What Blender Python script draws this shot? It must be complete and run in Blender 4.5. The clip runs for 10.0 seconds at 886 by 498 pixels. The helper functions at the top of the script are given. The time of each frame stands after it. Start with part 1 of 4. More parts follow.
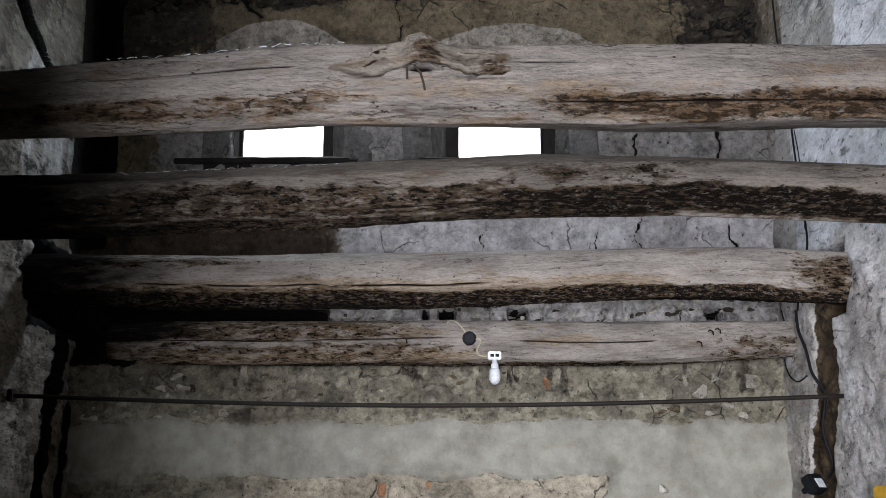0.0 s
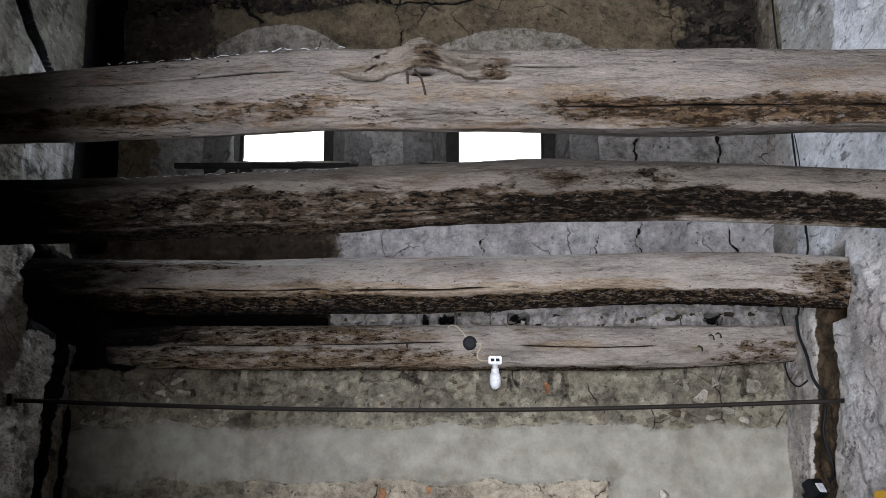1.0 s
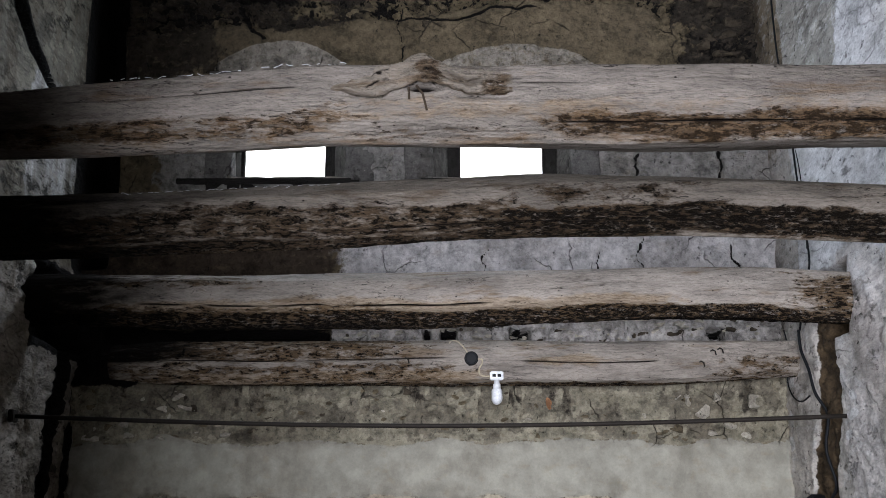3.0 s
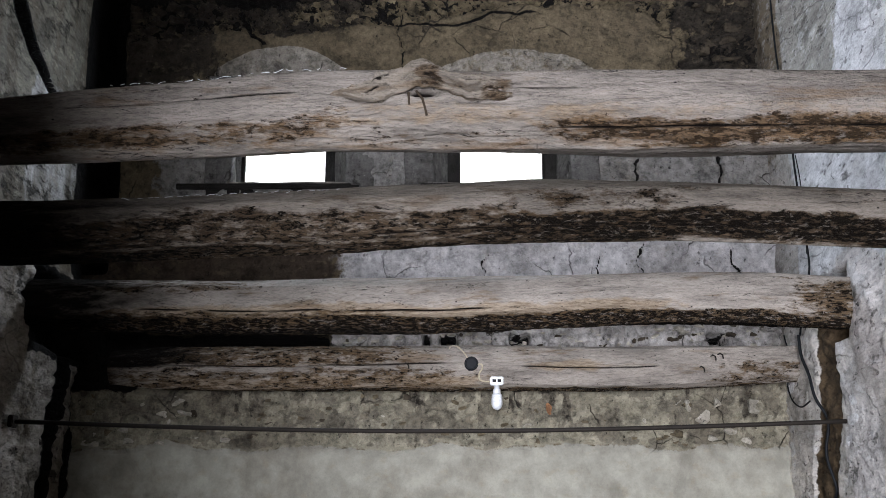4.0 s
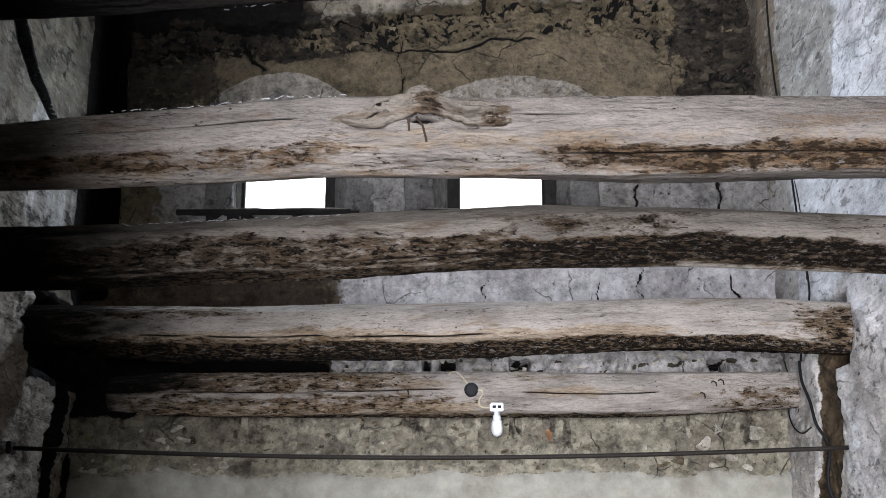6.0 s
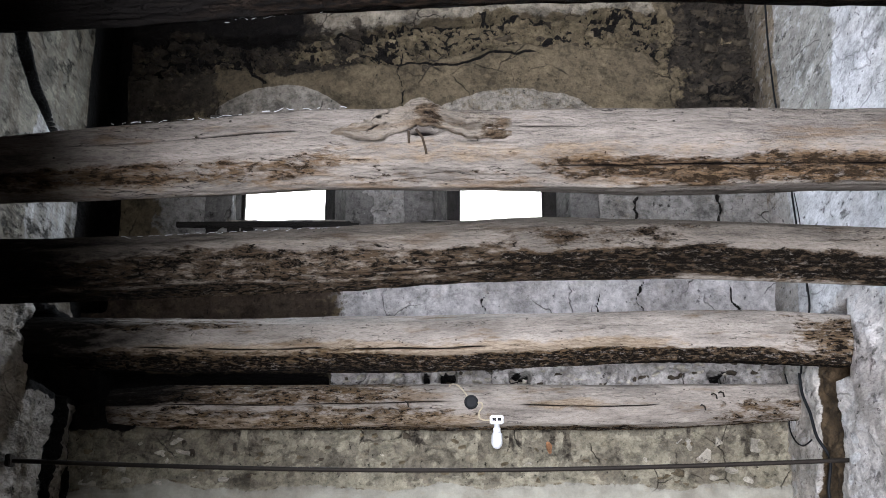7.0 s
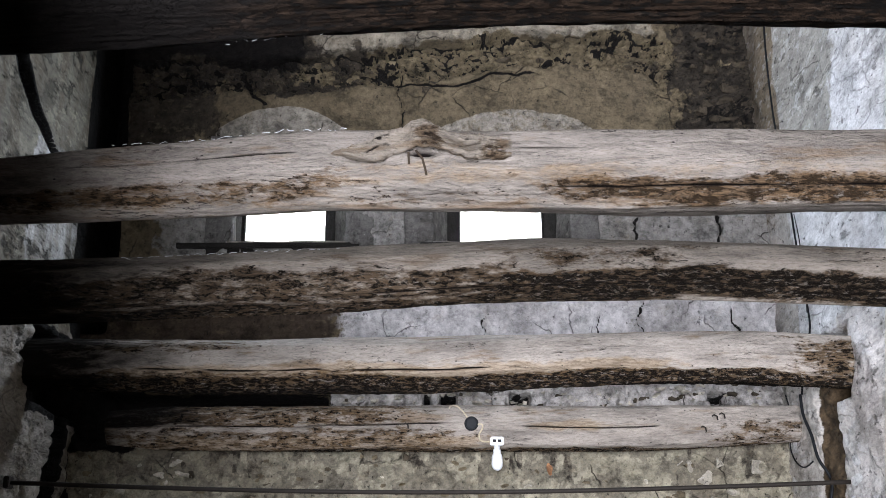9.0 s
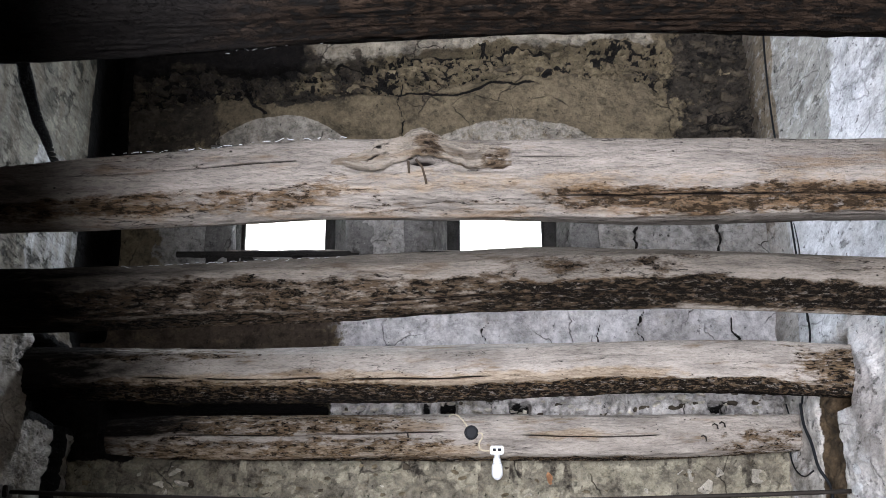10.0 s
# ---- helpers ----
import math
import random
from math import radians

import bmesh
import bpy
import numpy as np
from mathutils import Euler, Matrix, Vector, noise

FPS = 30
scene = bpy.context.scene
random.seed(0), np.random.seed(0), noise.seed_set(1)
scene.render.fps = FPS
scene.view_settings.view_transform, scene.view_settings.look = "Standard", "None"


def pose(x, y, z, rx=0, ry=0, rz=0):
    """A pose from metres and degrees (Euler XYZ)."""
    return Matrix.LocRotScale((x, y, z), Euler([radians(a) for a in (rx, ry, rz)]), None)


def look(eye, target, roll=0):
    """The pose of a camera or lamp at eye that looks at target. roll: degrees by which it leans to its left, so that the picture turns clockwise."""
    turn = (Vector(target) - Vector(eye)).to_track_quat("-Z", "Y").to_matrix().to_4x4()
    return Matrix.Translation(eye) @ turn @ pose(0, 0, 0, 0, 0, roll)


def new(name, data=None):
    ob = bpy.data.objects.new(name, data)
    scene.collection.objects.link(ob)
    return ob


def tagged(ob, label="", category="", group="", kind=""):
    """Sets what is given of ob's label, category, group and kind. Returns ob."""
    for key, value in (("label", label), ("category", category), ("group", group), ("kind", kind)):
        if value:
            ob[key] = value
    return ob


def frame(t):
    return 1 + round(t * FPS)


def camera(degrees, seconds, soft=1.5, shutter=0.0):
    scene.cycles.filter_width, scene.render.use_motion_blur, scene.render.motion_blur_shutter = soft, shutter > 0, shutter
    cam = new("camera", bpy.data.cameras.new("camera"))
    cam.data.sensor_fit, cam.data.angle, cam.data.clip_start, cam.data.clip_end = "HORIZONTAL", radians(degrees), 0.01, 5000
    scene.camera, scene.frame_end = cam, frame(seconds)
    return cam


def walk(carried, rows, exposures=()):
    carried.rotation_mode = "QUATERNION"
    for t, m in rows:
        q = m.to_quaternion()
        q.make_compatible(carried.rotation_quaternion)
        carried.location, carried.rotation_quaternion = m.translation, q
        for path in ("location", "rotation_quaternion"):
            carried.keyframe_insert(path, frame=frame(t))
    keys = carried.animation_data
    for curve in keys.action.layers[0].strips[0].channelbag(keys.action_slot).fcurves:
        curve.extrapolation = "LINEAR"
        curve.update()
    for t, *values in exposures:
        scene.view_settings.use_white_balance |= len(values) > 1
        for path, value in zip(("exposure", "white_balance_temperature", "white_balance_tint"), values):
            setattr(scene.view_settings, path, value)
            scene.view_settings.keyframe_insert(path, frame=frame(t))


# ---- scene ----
# ------------------------------------------------------------------ camera: a tripod head that tilts slowly upwards
EYE, TILT = 1.6, 12.5
cam = camera(43.4, 10.0, soft=0.85)
# seconds, yaw, pitch above TILT, roll
TURNS = [
    (0.0, 0.0, 0.0, 0.0), (0.5, 0.007, 0.095, -0.002), (1.0, 0.023, 0.238, 0.01), (1.5, 0.040, 0.462, 0.0), (2.0, 0.078, 0.680, -0.02),
    (2.5, 0.098, 0.900, -0.022), (4.0, 0.097, 1.290, -0.03), (4.5, 0.097, 1.601, -0.023), (5.0, 0.096, 1.916, -0.018), (5.5, 0.093, 2.262, -0.025),
    (7.0, 0.081, 3.243, -0.048), (7.5, 0.081, 3.506, -0.047), (8.0, 0.080, 3.816, -0.050), (8.5, 0.080, 4.078, -0.058), (9.0, 0.081, 4.325, -0.064),
    (9.5, 0.079, 4.556, -0.063), (10.0, 0.075, 4.777, -0.060)]
walk(cam, [(t, pose(0, 0, EYE, 0, 0, yaw) @ pose(0, 0, 0, 90 + TILT + up, 0, 0) @ pose(0, 0, 0, 0, 0, roll)) for t, yaw, up, roll in TURNS],
     [(0.0, 1.45), (1.5, 1.40), (2.5, 1.35), (4.0, 1.66), (5.0, 1.79), (7.0, 2.07), (8.5, 2.13), (10.0, 2.18)])

# ------------------------------------------------------------------ light
LEFT, RIGHT, BACK, FRONT, TOP = -2.0, 1.83, 6.0, -2.6, 7.6
world = bpy.data.worlds.new("sky")
scene.world = world
world.use_nodes = True
sky = world.node_tree.nodes.new("ShaderNodeTexSky")
sky.sky_type, sky.sun_disc, sky.sun_elevation, sky.sun_rotation = "NISHITA", False, radians(48), radians(200)
world.node_tree.links.new(sky.outputs[0], world.node_tree.nodes["Background"].inputs[0])
world.node_tree.nodes["Background"].inputs[1].default_value = 0.15


def daylight(name, eye, target, sx, sy, watts, colour=(1, 1, 1), shape="RECTANGLE"):
    lamp = bpy.data.lights.new(name, "AREA")
    lamp.shape, lamp.size, lamp.size_y, lamp.energy, lamp.color = shape, sx, sy, watts, colour
    ob = new(name, lamp)
    ob.matrix_world = look(eye, target)
    return ob


# an assumed high opening and low doorway behind the camera, both unseen, and the two small windows in the back wall
daylight("daylight_high_opening", (-0.10, FRONT - 0.1, 5.3), (-0.10, 5.0, 3.0), 1.85, 1.7, 36, (0.85, 0.885, 1.0), "ELLIPSE")
daylight("daylight_doorway", (-0.27, FRONT - 0.1, 1.5), (-0.27, 5.0, 2.2), 1.62, 2.6, 325, (0.86, 0.885, 1.0), "ELLIPSE")
daylight("daylight_window_1", (-0.92, BACK + 0.005, 3.74), (-0.92, 0, 3.74), 0.46, 0.44, 9, (0.76, 0.85, 1.0))
daylight("daylight_window_2", (0.325, BACK + 0.005, 3.74), (0.325, 0, 3.74), 0.46, 0.44, 12, (0.76, 0.85, 1.0))


# ------------------------------------------------------------------ noise on arrays
def lattice(ix, iy, seed):
    n = (ix.astype(np.int64) * 374761393 + iy.astype(np.int64) * 668265263 + seed * 974634777) & 0xFFFFFFFF
    n = ((n ^ (n >> 13)) * 1274126177) & 0xFFFFFFFF
    return ((n ^ (n >> 16)) & 0xFFFF) / 65535.0


def smooth_noise(x, y, seed=0):
    ix, iy = np.floor(x), np.floor(y)
    fx, fy = x - ix, y - iy
    fx, fy = fx * fx * (3 - 2 * fx), fy * fy * (3 - 2 * fy)
    a, b = lattice(ix, iy, seed), lattice(ix + 1, iy, seed)
    c, d = lattice(ix, iy + 1, seed), lattice(ix + 1, iy + 1, seed)
    return (a + (b - a) * fx) * (1 - fy) + (c + (d - c) * fx) * fy - 0.5


def fbm(x, y, seed=0, octaves=4, gain=0.5):
    total, amp = 0, 1.0
    for k in range(octaves):
        total = total + amp * smooth_noise(x * 2 ** k, y * 2 ** k, seed + 17 * k)
        amp *= gain
    return total


def cells(x, y, seed=0):
    """Distances to the nearest and second nearest of a jittered grid of points, and a random number of the nearest."""
    ix, iy = np.floor(x), np.floor(y)
    f1, f2, tag = np.full(x.shape, 9.0), np.full(x.shape, 9.0), np.zeros(x.shape)
    for dx in (-1, 0, 1):
        for dy in (-1, 0, 1):
            cx, cy = ix + dx, iy + dy
            px, py = cx + 0.15 + 0.7 * lattice(cx, cy, seed), cy + 0.15 + 0.7 * lattice(cx, cy, seed + 5)
            d = np.hypot(px - x, py - y)
            nearer = d < f1
            f2 = np.where(nearer, f1, np.minimum(f2, d))
            tag = np.where(nearer, lattice(cx, cy, seed + 9), tag)
            f1 = np.where(nearer, d, f1)
    return f1, f2, tag


def band(v, lo, hi, soft):
    """1 between lo and hi, falling to 0 over soft."""
    return np.clip((v - lo) / soft + 0.5, 0, 1) * np.clip((hi - v) / soft + 0.5, 0, 1)


# ------------------------------------------------------------------ materials
class Nodes:
    """Short ways to make the nodes of one material."""

    def __init__(self, name, rough=0.9, metal=0.0, spec=0.2):
        self.mat = bpy.data.materials.new(name)
        self.mat.use_nodes = True
        self.tree = self.mat.node_tree
        self.shader = self.tree.nodes["Principled BSDF"]
        self.shader.inputs["Roughness"].default_value = rough
        self.shader.inputs["Metallic"].default_value = metal
        self.shader.inputs["Specular IOR Level"].default_value = spec
        self.place = self.add("ShaderNodeNewGeometry").outputs["Position"]

    def add(self, kind, **sockets):
        node = self.tree.nodes.new(kind)
        for key, value in sockets.items():
            self.plug(node.inputs[key.replace("_", " ")], value)
        return node

    def plug(self, socket, value):
        if isinstance(value, bpy.types.NodeSocket):
            self.tree.links.new(value, socket)
        else:
            socket.default_value = value

    def stretch(self, sx, sy, sz, vector=None, move=(0, 0, 0)):
        node = self.add("ShaderNodeMapping", Scale=(sx, sy, sz), Location=move)
        self.plug(node.inputs["Vector"], vector or self.place)
        return node.outputs[0]

    def noise(self, scale, detail=4.0, rough=0.55, vector=None, distortion=0.0):
        node = self.add("ShaderNodeTexNoise", Scale=scale, Detail=detail, Roughness=rough, Distortion=distortion)
        self.plug(node.inputs["Vector"], vector or self.place)
        return node.outputs["Fac"]

    def cracks(self, scale, vector=None, randomness=1.0):
        node = self.add("ShaderNodeTexVoronoi", Scale=scale, Randomness=randomness)
        node.feature = "DISTANCE_TO_EDGE"
        self.plug(node.inputs["Vector"], vector or self.place)
        return node.outputs["Distance"]

    def warp(self, amount, scale, vector=None):
        node = self.add("ShaderNodeTexNoise", Scale=scale, Detail=4.0)
        self.plug(node.inputs["Vector"], vector or self.place)
        shift = self.add("ShaderNodeVectorMath")
        shift.operation = "MULTIPLY_ADD"
        self.plug(shift.inputs[0], node.outputs["Color"])
        shift.inputs[1].default_value = (amount, amount, amount)
        self.plug(shift.inputs[2], vector or self.place)
        return shift.outputs[0]

    def ramp(self, fac, *stops):
        node = self.add("ShaderNodeValToRGB", Fac=fac)
        e = node.color_ramp.elements
        while len(e) < len(stops):
            e.new(0.5)
        for el, (pos, col) in zip(e, stops):
            el.position = pos
            el.color = (*col, 1) if isinstance(col, tuple) else (col, col, col, 1)
        return node.outputs["Color"]

    def mix(self, fac, a, b, how="MIX"):
        node = self.add("ShaderNodeMix")
        node.data_type, node.blend_type = "RGBA", how
        for i, v in ((0, fac), (6, a), (7, b)):
            if isinstance(v, tuple):
                v = (*v, 1)
            self.plug(node.inputs[i], v)
        return node.outputs[2]

    def sums(self, how, a, b, c=0.5):
        node = self.add("ShaderNodeMath")
        node.operation = how
        for i, v in enumerate((a, b, c)):
            self.plug(node.inputs[i], v)
        return node.outputs[0]

    def axis(self, which):
        node = self.add("ShaderNodeSeparateXYZ", Vector=self.place)
        return node.outputs[which]

    def done(self, colour, *bumps):
        """The colour, and pairs of height and metres of relief."""
        self.plug(self.shader.inputs["Base Color"], (*colour, 1) if isinstance(colour, tuple) else colour)
        normal = None
        for height, metres in bumps:
            node = self.add("ShaderNodeBump", Strength=1.0, Distance=metres, Height=height)
            if normal:
                self.plug(node.inputs["Normal"], normal)
            normal = node.outputs[0]
        if normal:
            self.plug(self.shader.inputs["Normal"], normal)
        return self.mat


def plaster(name, base, zones=(), stain=(0.10, 0.08, 0.055), amount=0.5, crack=1.0, streak=0.0, quiet=(), relief=1.0, along=1.0, grit=0.8, pocks=0.0, holed=0.0):
    """Old plaster; zones: names of values kept on the mesh, each with the colour of the coat or painted shade that lies
    there.
    """
    n = Nodes(name)
    n.place = n.stretch(1, along, 1)
    ragged = n.sums("SUBTRACT", n.noise(16.0, 6.0, 0.68), 0.5)
    col = n.mix(n.ramp(n.noise(4.0, 6.0, 0.6), (0.35, 0.0), (0.65, 1.0)), tuple(0.72 * c for c in base), tuple(1.2 * c for c in base))
    for key, tint in [z for z in zones if z[0] not in ("earth", "soot_shade")]:
        mask = n.add("ShaderNodeAttribute")
        mask.attribute_name = key
        edge = n.ramp(n.sums("MULTIPLY_ADD", ragged, 0.9, mask.outputs["Fac"]), (0.42, 0.0), (0.56, 1.0))
        two = n.mix(n.ramp(n.noise(7.0, 6.0, 0.65), (0.38, 0.0), (0.62, 1.0)), tuple(0.78 * c for c in tint), tuple(1.10 * c for c in tint))
        col = n.mix(edge, col, two)
    blot = n.ramp(n.noise(2.7, 7.0, 0.68, n.stretch(1, 1, 0.8)), (0.48, 0.0), (0.66, 1.0))
    col = n.mix(n.sums("MULTIPLY", blot, amount), col, stain)
    if streak:
        run = n.ramp(n.noise(10.0, 5.0, 0.65, n.stretch(1, 1, 0.12)), (0.45, 0.0), (0.62, 1.0))
        col = n.mix(n.sums("MULTIPLY", run, streak), col, stain)
    coarse = n.ramp(n.noise(26.0, 6.0, 0.7), (0.34, 0.55), (0.50, 0.95), (0.66, 1.15))
    grime = n.ramp(n.noise(6.0, 7.0, 0.72, n.stretch(1, 1, 1.3, move=(5, 2, 3))), (0.36, 0.45), (0.50, 1.0))
    flake = n.ramp(n.noise(11.0, 7.0, 0.72, n.stretch(1, 1, 1.5, move=(3, 1, 7))), (0.56, 0.0), (0.62, 1.0))
    col = n.mix(n.sums("MULTIPLY", flake, 0.22), col, tuple(min(0.75, 1.9 * c) for c in base))
    still = 1.0
    for key, much in quiet:
        mask = n.add("ShaderNodeAttribute")
        mask.attribute_name = key
        still = n.sums("MULTIPLY_ADD", mask.outputs["Fac"], -much, still)
    still = n.sums("MAXIMUM", still, 0.06)
    pit = n.ramp(n.noise(34.0, 5.0, 0.72, n.stretch(1, 1, 0.8)), (0.32, 0.10), (0.39, 1.0))
    col = n.mix(n.sums("MULTIPLY", still, 0.95), col, pit, "MULTIPLY")
    col = n.mix(n.sums("MULTIPLY", still, grit), col, coarse, "MULTIPLY")
    col = n.mix(n.sums("MULTIPLY", still, grit), col, grime, "MULTIPLY")
    if pocks:
        hollow = n.ramp(n.noise(9.0, 8.0, 0.74, n.warp(0.03, 12.0)), (0.36 + holed, 1.0), (0.405 + holed, 0.0))
        blank = n.ramp(n.noise(2.4, 3.0, 0.6, n.stretch(1, 1, 1, move=(9, 4, 1))), (0.42, 0.25), (0.56, 1.0))
        hollow = n.sums("MULTIPLY", n.sums("MULTIPLY", hollow, blank), pocks)
        col = n.mix(hollow, col, tuple(0.22 * c for c in base))
        scab = n.ramp(n.noise(14.0, 7.0, 0.74, n.stretch(1, 1, 1, move=(2, 8, 5))), (0.56, 0.0), (0.60, 0.5))
        col = n.mix(n.sums("MULTIPLY", scab, pocks), col, tuple(min(0.8, 1.7 * c) for c in base))
    speck = n.ramp(n.noise(95.0, 4.0, 0.7), (0.30, 0.72), (0.55, 1.05))
    col = n.mix(n.sums("MAXIMUM", n.sums("MULTIPLY", still, 0.9), 0.3), col, speck, "MULTIPLY")
    wide = n.cracks(2.9, n.warp(0.30, 3.5))
    thin = n.ramp(wide, (0.0, 0.0), (0.014, 1.0))
    where = n.ramp(n.noise(2.3, 2.0), (0.52, 0.0), (0.58, crack))
    line = n.sums("MULTIPLY", n.sums("MULTIPLY", n.sums("SUBTRACT", 1.0, thin), where), still)
    col = n.mix(line, col, (0.03, 0.025, 0.02))
    # last the zones that also hold shade painted into recesses
    for key, tint in [z for z in zones if z[0] in ("earth", "soot_shade")]:
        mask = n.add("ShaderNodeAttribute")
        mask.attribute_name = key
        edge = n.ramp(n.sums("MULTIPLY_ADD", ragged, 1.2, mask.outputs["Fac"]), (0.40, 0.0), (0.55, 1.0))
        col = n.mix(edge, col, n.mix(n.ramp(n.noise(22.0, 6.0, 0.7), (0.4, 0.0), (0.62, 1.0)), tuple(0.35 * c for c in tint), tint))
    more = ((n.sums("SUBTRACT", 1.0, hollow), 0.02),) if pocks else ()
    return n.done(col, *more, (n.sums("MULTIPLY", n.noise(13.0, 7.0, 0.62), still), 0.03 * relief), (n.sums("MULTIPLY", pit, still), 0.007 * relief), (n.sums("MULTIPLY", n.noise(80.0, 4.0, 0.6), still), 0.006), (n.sums("SUBTRACT", 1.0, line), 0.01))


def old_wood(name, dark=(0.016, 0.011, 0.008), pale=(0.40, 0.36, 0.315), warm=(0.20, 0.13, 0.08), flaky=0.0):
    """Greyed, cracked log wood. Values kept on the mesh: dark bark and rot with underside shade painted in, tan where
    the wood is freshly worn, smoke black and painted shade on ends and edges, gap in splits and the dark hollow.
    """
    n = Nodes(name, 0.9, 0.0, 0.07)
    own = n.add("ShaderNodeObjectInfo").outputs["Random"]
    shift = n.add("ShaderNodeVectorMath")
    n.plug(shift.inputs[0], n.place)
    n.plug(shift.inputs[1], n.sums("MULTIPLY", own, 23.0))
    q = shift.outputs[0]
    p = n.warp(0.035, 9.0, q)

    def kept(key):
        node = n.add("ShaderNodeAttribute")
        node.attribute_name = key
        return node.outputs["Fac"]

    fibre = n.noise(1.0, 8.0, 0.72, n.stretch(12, 120, 120, p))
    hair = n.noise(1.0, 5.0, 0.7, n.stretch(34, 330, 330, p))
    fleck = n.noise(1.0, 7.0, 0.74, n.stretch(27, 66, 66, p))
    shred = n.noise(1.0, 7.0, 0.72, n.stretch(11, 36, 36, n.warp(0.03, 16.0, q)))
    cloud = n.noise(1.0, 5.0, 0.6, n.stretch(3.5, 11, 11, q))
    tone = n.ramp(cloud, (0.36, tuple(0.70 * a for a in pale)), (0.50, pale), (0.62, tuple(1.15 * a for a in pale)))
    worn = n.mix(n.ramp(fibre, (0.35, 0.2), (0.6, 0.75)), tuple(1.1 * a for a in warm), tuple(1.15 * a * k for a, k in zip(pale, (1.06, 0.97, 0.82))))
    sun = n.ramp(n.sums("MULTIPLY_ADD", n.sums("SUBTRACT", shred, 0.5), 1.6, kept("tan")), (0.30, 0.0), (0.60, 0.75))
    col = n.mix(sun, tone, worn)
    few = n.ramp(n.noise(1.0, 5.0, 0.65, n.stretch(2.6, 15, 15, q)), (0.56, 0.0), (0.66, 0.6))
    col = n.mix(few, col, warm)
    col = n.mix(0.9, col, n.ramp(fibre, (0.30, 0.50), (0.45, 0.92), (0.62, 1.12)), "MULTIPLY")
    # bark and rot, with underside shade put into the colour: brown ground, black flecks, pale flakes left standing
    left = n.sums("MULTIPLY_ADD", n.sums("SUBTRACT", shred, 0.5), 2.2, kept("bark_shade"))
    brown = n.ramp(left, (0.30, 0.0), (0.62, 0.9))
    col = n.mix(brown, col, n.mix(n.ramp(fibre, (0.35, 0.0), (0.65, 1.0)), tuple(0.30 * a for a in warm), tuple(0.95 * a for a in warm)))
    black = n.ramp(n.sums("MULTIPLY_ADD", n.sums("MINIMUM", n.sums("MAXIMUM", left, 0.0), 1.0), -0.24, fleck), (0.275, 1.0), (0.325, 0.0))
    col = n.mix(black, col, dark)
    flake = n.ramp(n.sums("ADD", n.noise(1.0, 6.0, 0.75, n.stretch(24, 75, 75, n.warp(0.02, 20.0, q))), flaky), (0.575, 0.0), (0.61, 0.85))
    col = n.mix(n.sums("MULTIPLY", flake, brown), col, tuple(0.8 * a for a in pale))
    col = n.mix(0.85, col, n.ramp(hair, (0.32, 0.5), (0.5, 1.05)), "MULTIPLY")
    # drying cracks and worm holes
    gap = n.ramp(n.noise(1.0, 3.0, 0.6, n.stretch(1.8, 30, 30, p)), (0.492, 0.0), (0.5, 1.0), (0.508, 0.0))
    here = n.ramp(n.noise(3.4, 3.0, 0.5, n.stretch(1, 4, 4, q)), (0.54, 0.0), (0.58, 0.95))
    line = n.sums("MULTIPLY", gap, here)
    worm = n.add("ShaderNodeTexVoronoi", Scale=34.0)
    n.plug(worm.inputs["Vector"], n.stretch(0.7, 1, 1, q))
    hole = n.sums("MULTIPLY", n.ramp(worm.outputs["Distance"], (0.07, 1.0), (0.13, 0.0)), n.ramp(n.noise(6.0, 2.0, 0.5, q), (0.52, 0.0), (0.58, 0.9)))
    cut = n.sums("MAXIMUM", n.sums("MAXIMUM", line, hole), n.ramp(kept("gap"), (0.25, 0.0), (0.6, 1.0)))
    col = n.mix(cut, col, (0.008, 0.006, 0.005))
    # smoke black and painted shade on beam ends and lower edges
    blackened = n.ramp(n.sums("MULTIPLY_ADD", n.sums("SUBTRACT", shred, 0.5), 0.9, kept("soot_shade")), (0.15, 0.0), (0.85, 0.97))
    col = n.mix(blackened, col, (0.006, 0.005, 0.0045))
    return n.done(col, (fibre, 0.007), (hair, 0.0025), (n.sums("SUBTRACT", 1.0, cut), 0.012), (n.sums("SUBTRACT", 1.0, black), 0.009), (n.noise(16.0, 6.0, 0.65), 0.02), (shred, 0.012))


def plain(name, colour, rough=0.6, metal=0.0, spec=0.4, relief=0.001):
    """Painted metal or plastic with a little dirt."""
    n = Nodes(name, rough, metal, spec)
    dirt = n.ramp(n.noise(55.0, 5.0, 0.65), (0.35, 0.72), (0.6, 1.0))
    return n.done(n.mix(1.0, colour, dirt, "MULTIPLY"), (n.noise(160.0, 3.0), relief))


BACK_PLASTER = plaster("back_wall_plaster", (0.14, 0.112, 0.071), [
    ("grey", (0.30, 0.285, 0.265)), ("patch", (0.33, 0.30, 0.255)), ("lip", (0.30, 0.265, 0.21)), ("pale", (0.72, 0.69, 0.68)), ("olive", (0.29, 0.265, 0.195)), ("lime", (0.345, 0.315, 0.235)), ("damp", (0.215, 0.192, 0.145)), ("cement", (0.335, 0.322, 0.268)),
    ("beige", (0.47, 0.41, 0.31)), ("loose", (0.165, 0.132, 0.082)), ("rubble", (0.52, 0.49, 0.46)), ("brown_coat", (0.075, 0.055, 0.040)), ("soot_shade", (0.010, 0.008, 0.007)), ("dark_coat", (0.038, 0.031, 0.024))], amount=0.45, quiet=(("cement", 1.0), ("pale", 0.25)), grit=1.0)
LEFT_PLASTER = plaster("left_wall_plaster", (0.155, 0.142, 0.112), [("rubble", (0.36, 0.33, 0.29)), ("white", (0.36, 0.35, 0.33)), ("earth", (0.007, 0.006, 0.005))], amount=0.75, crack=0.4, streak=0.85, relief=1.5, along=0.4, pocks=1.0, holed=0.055)
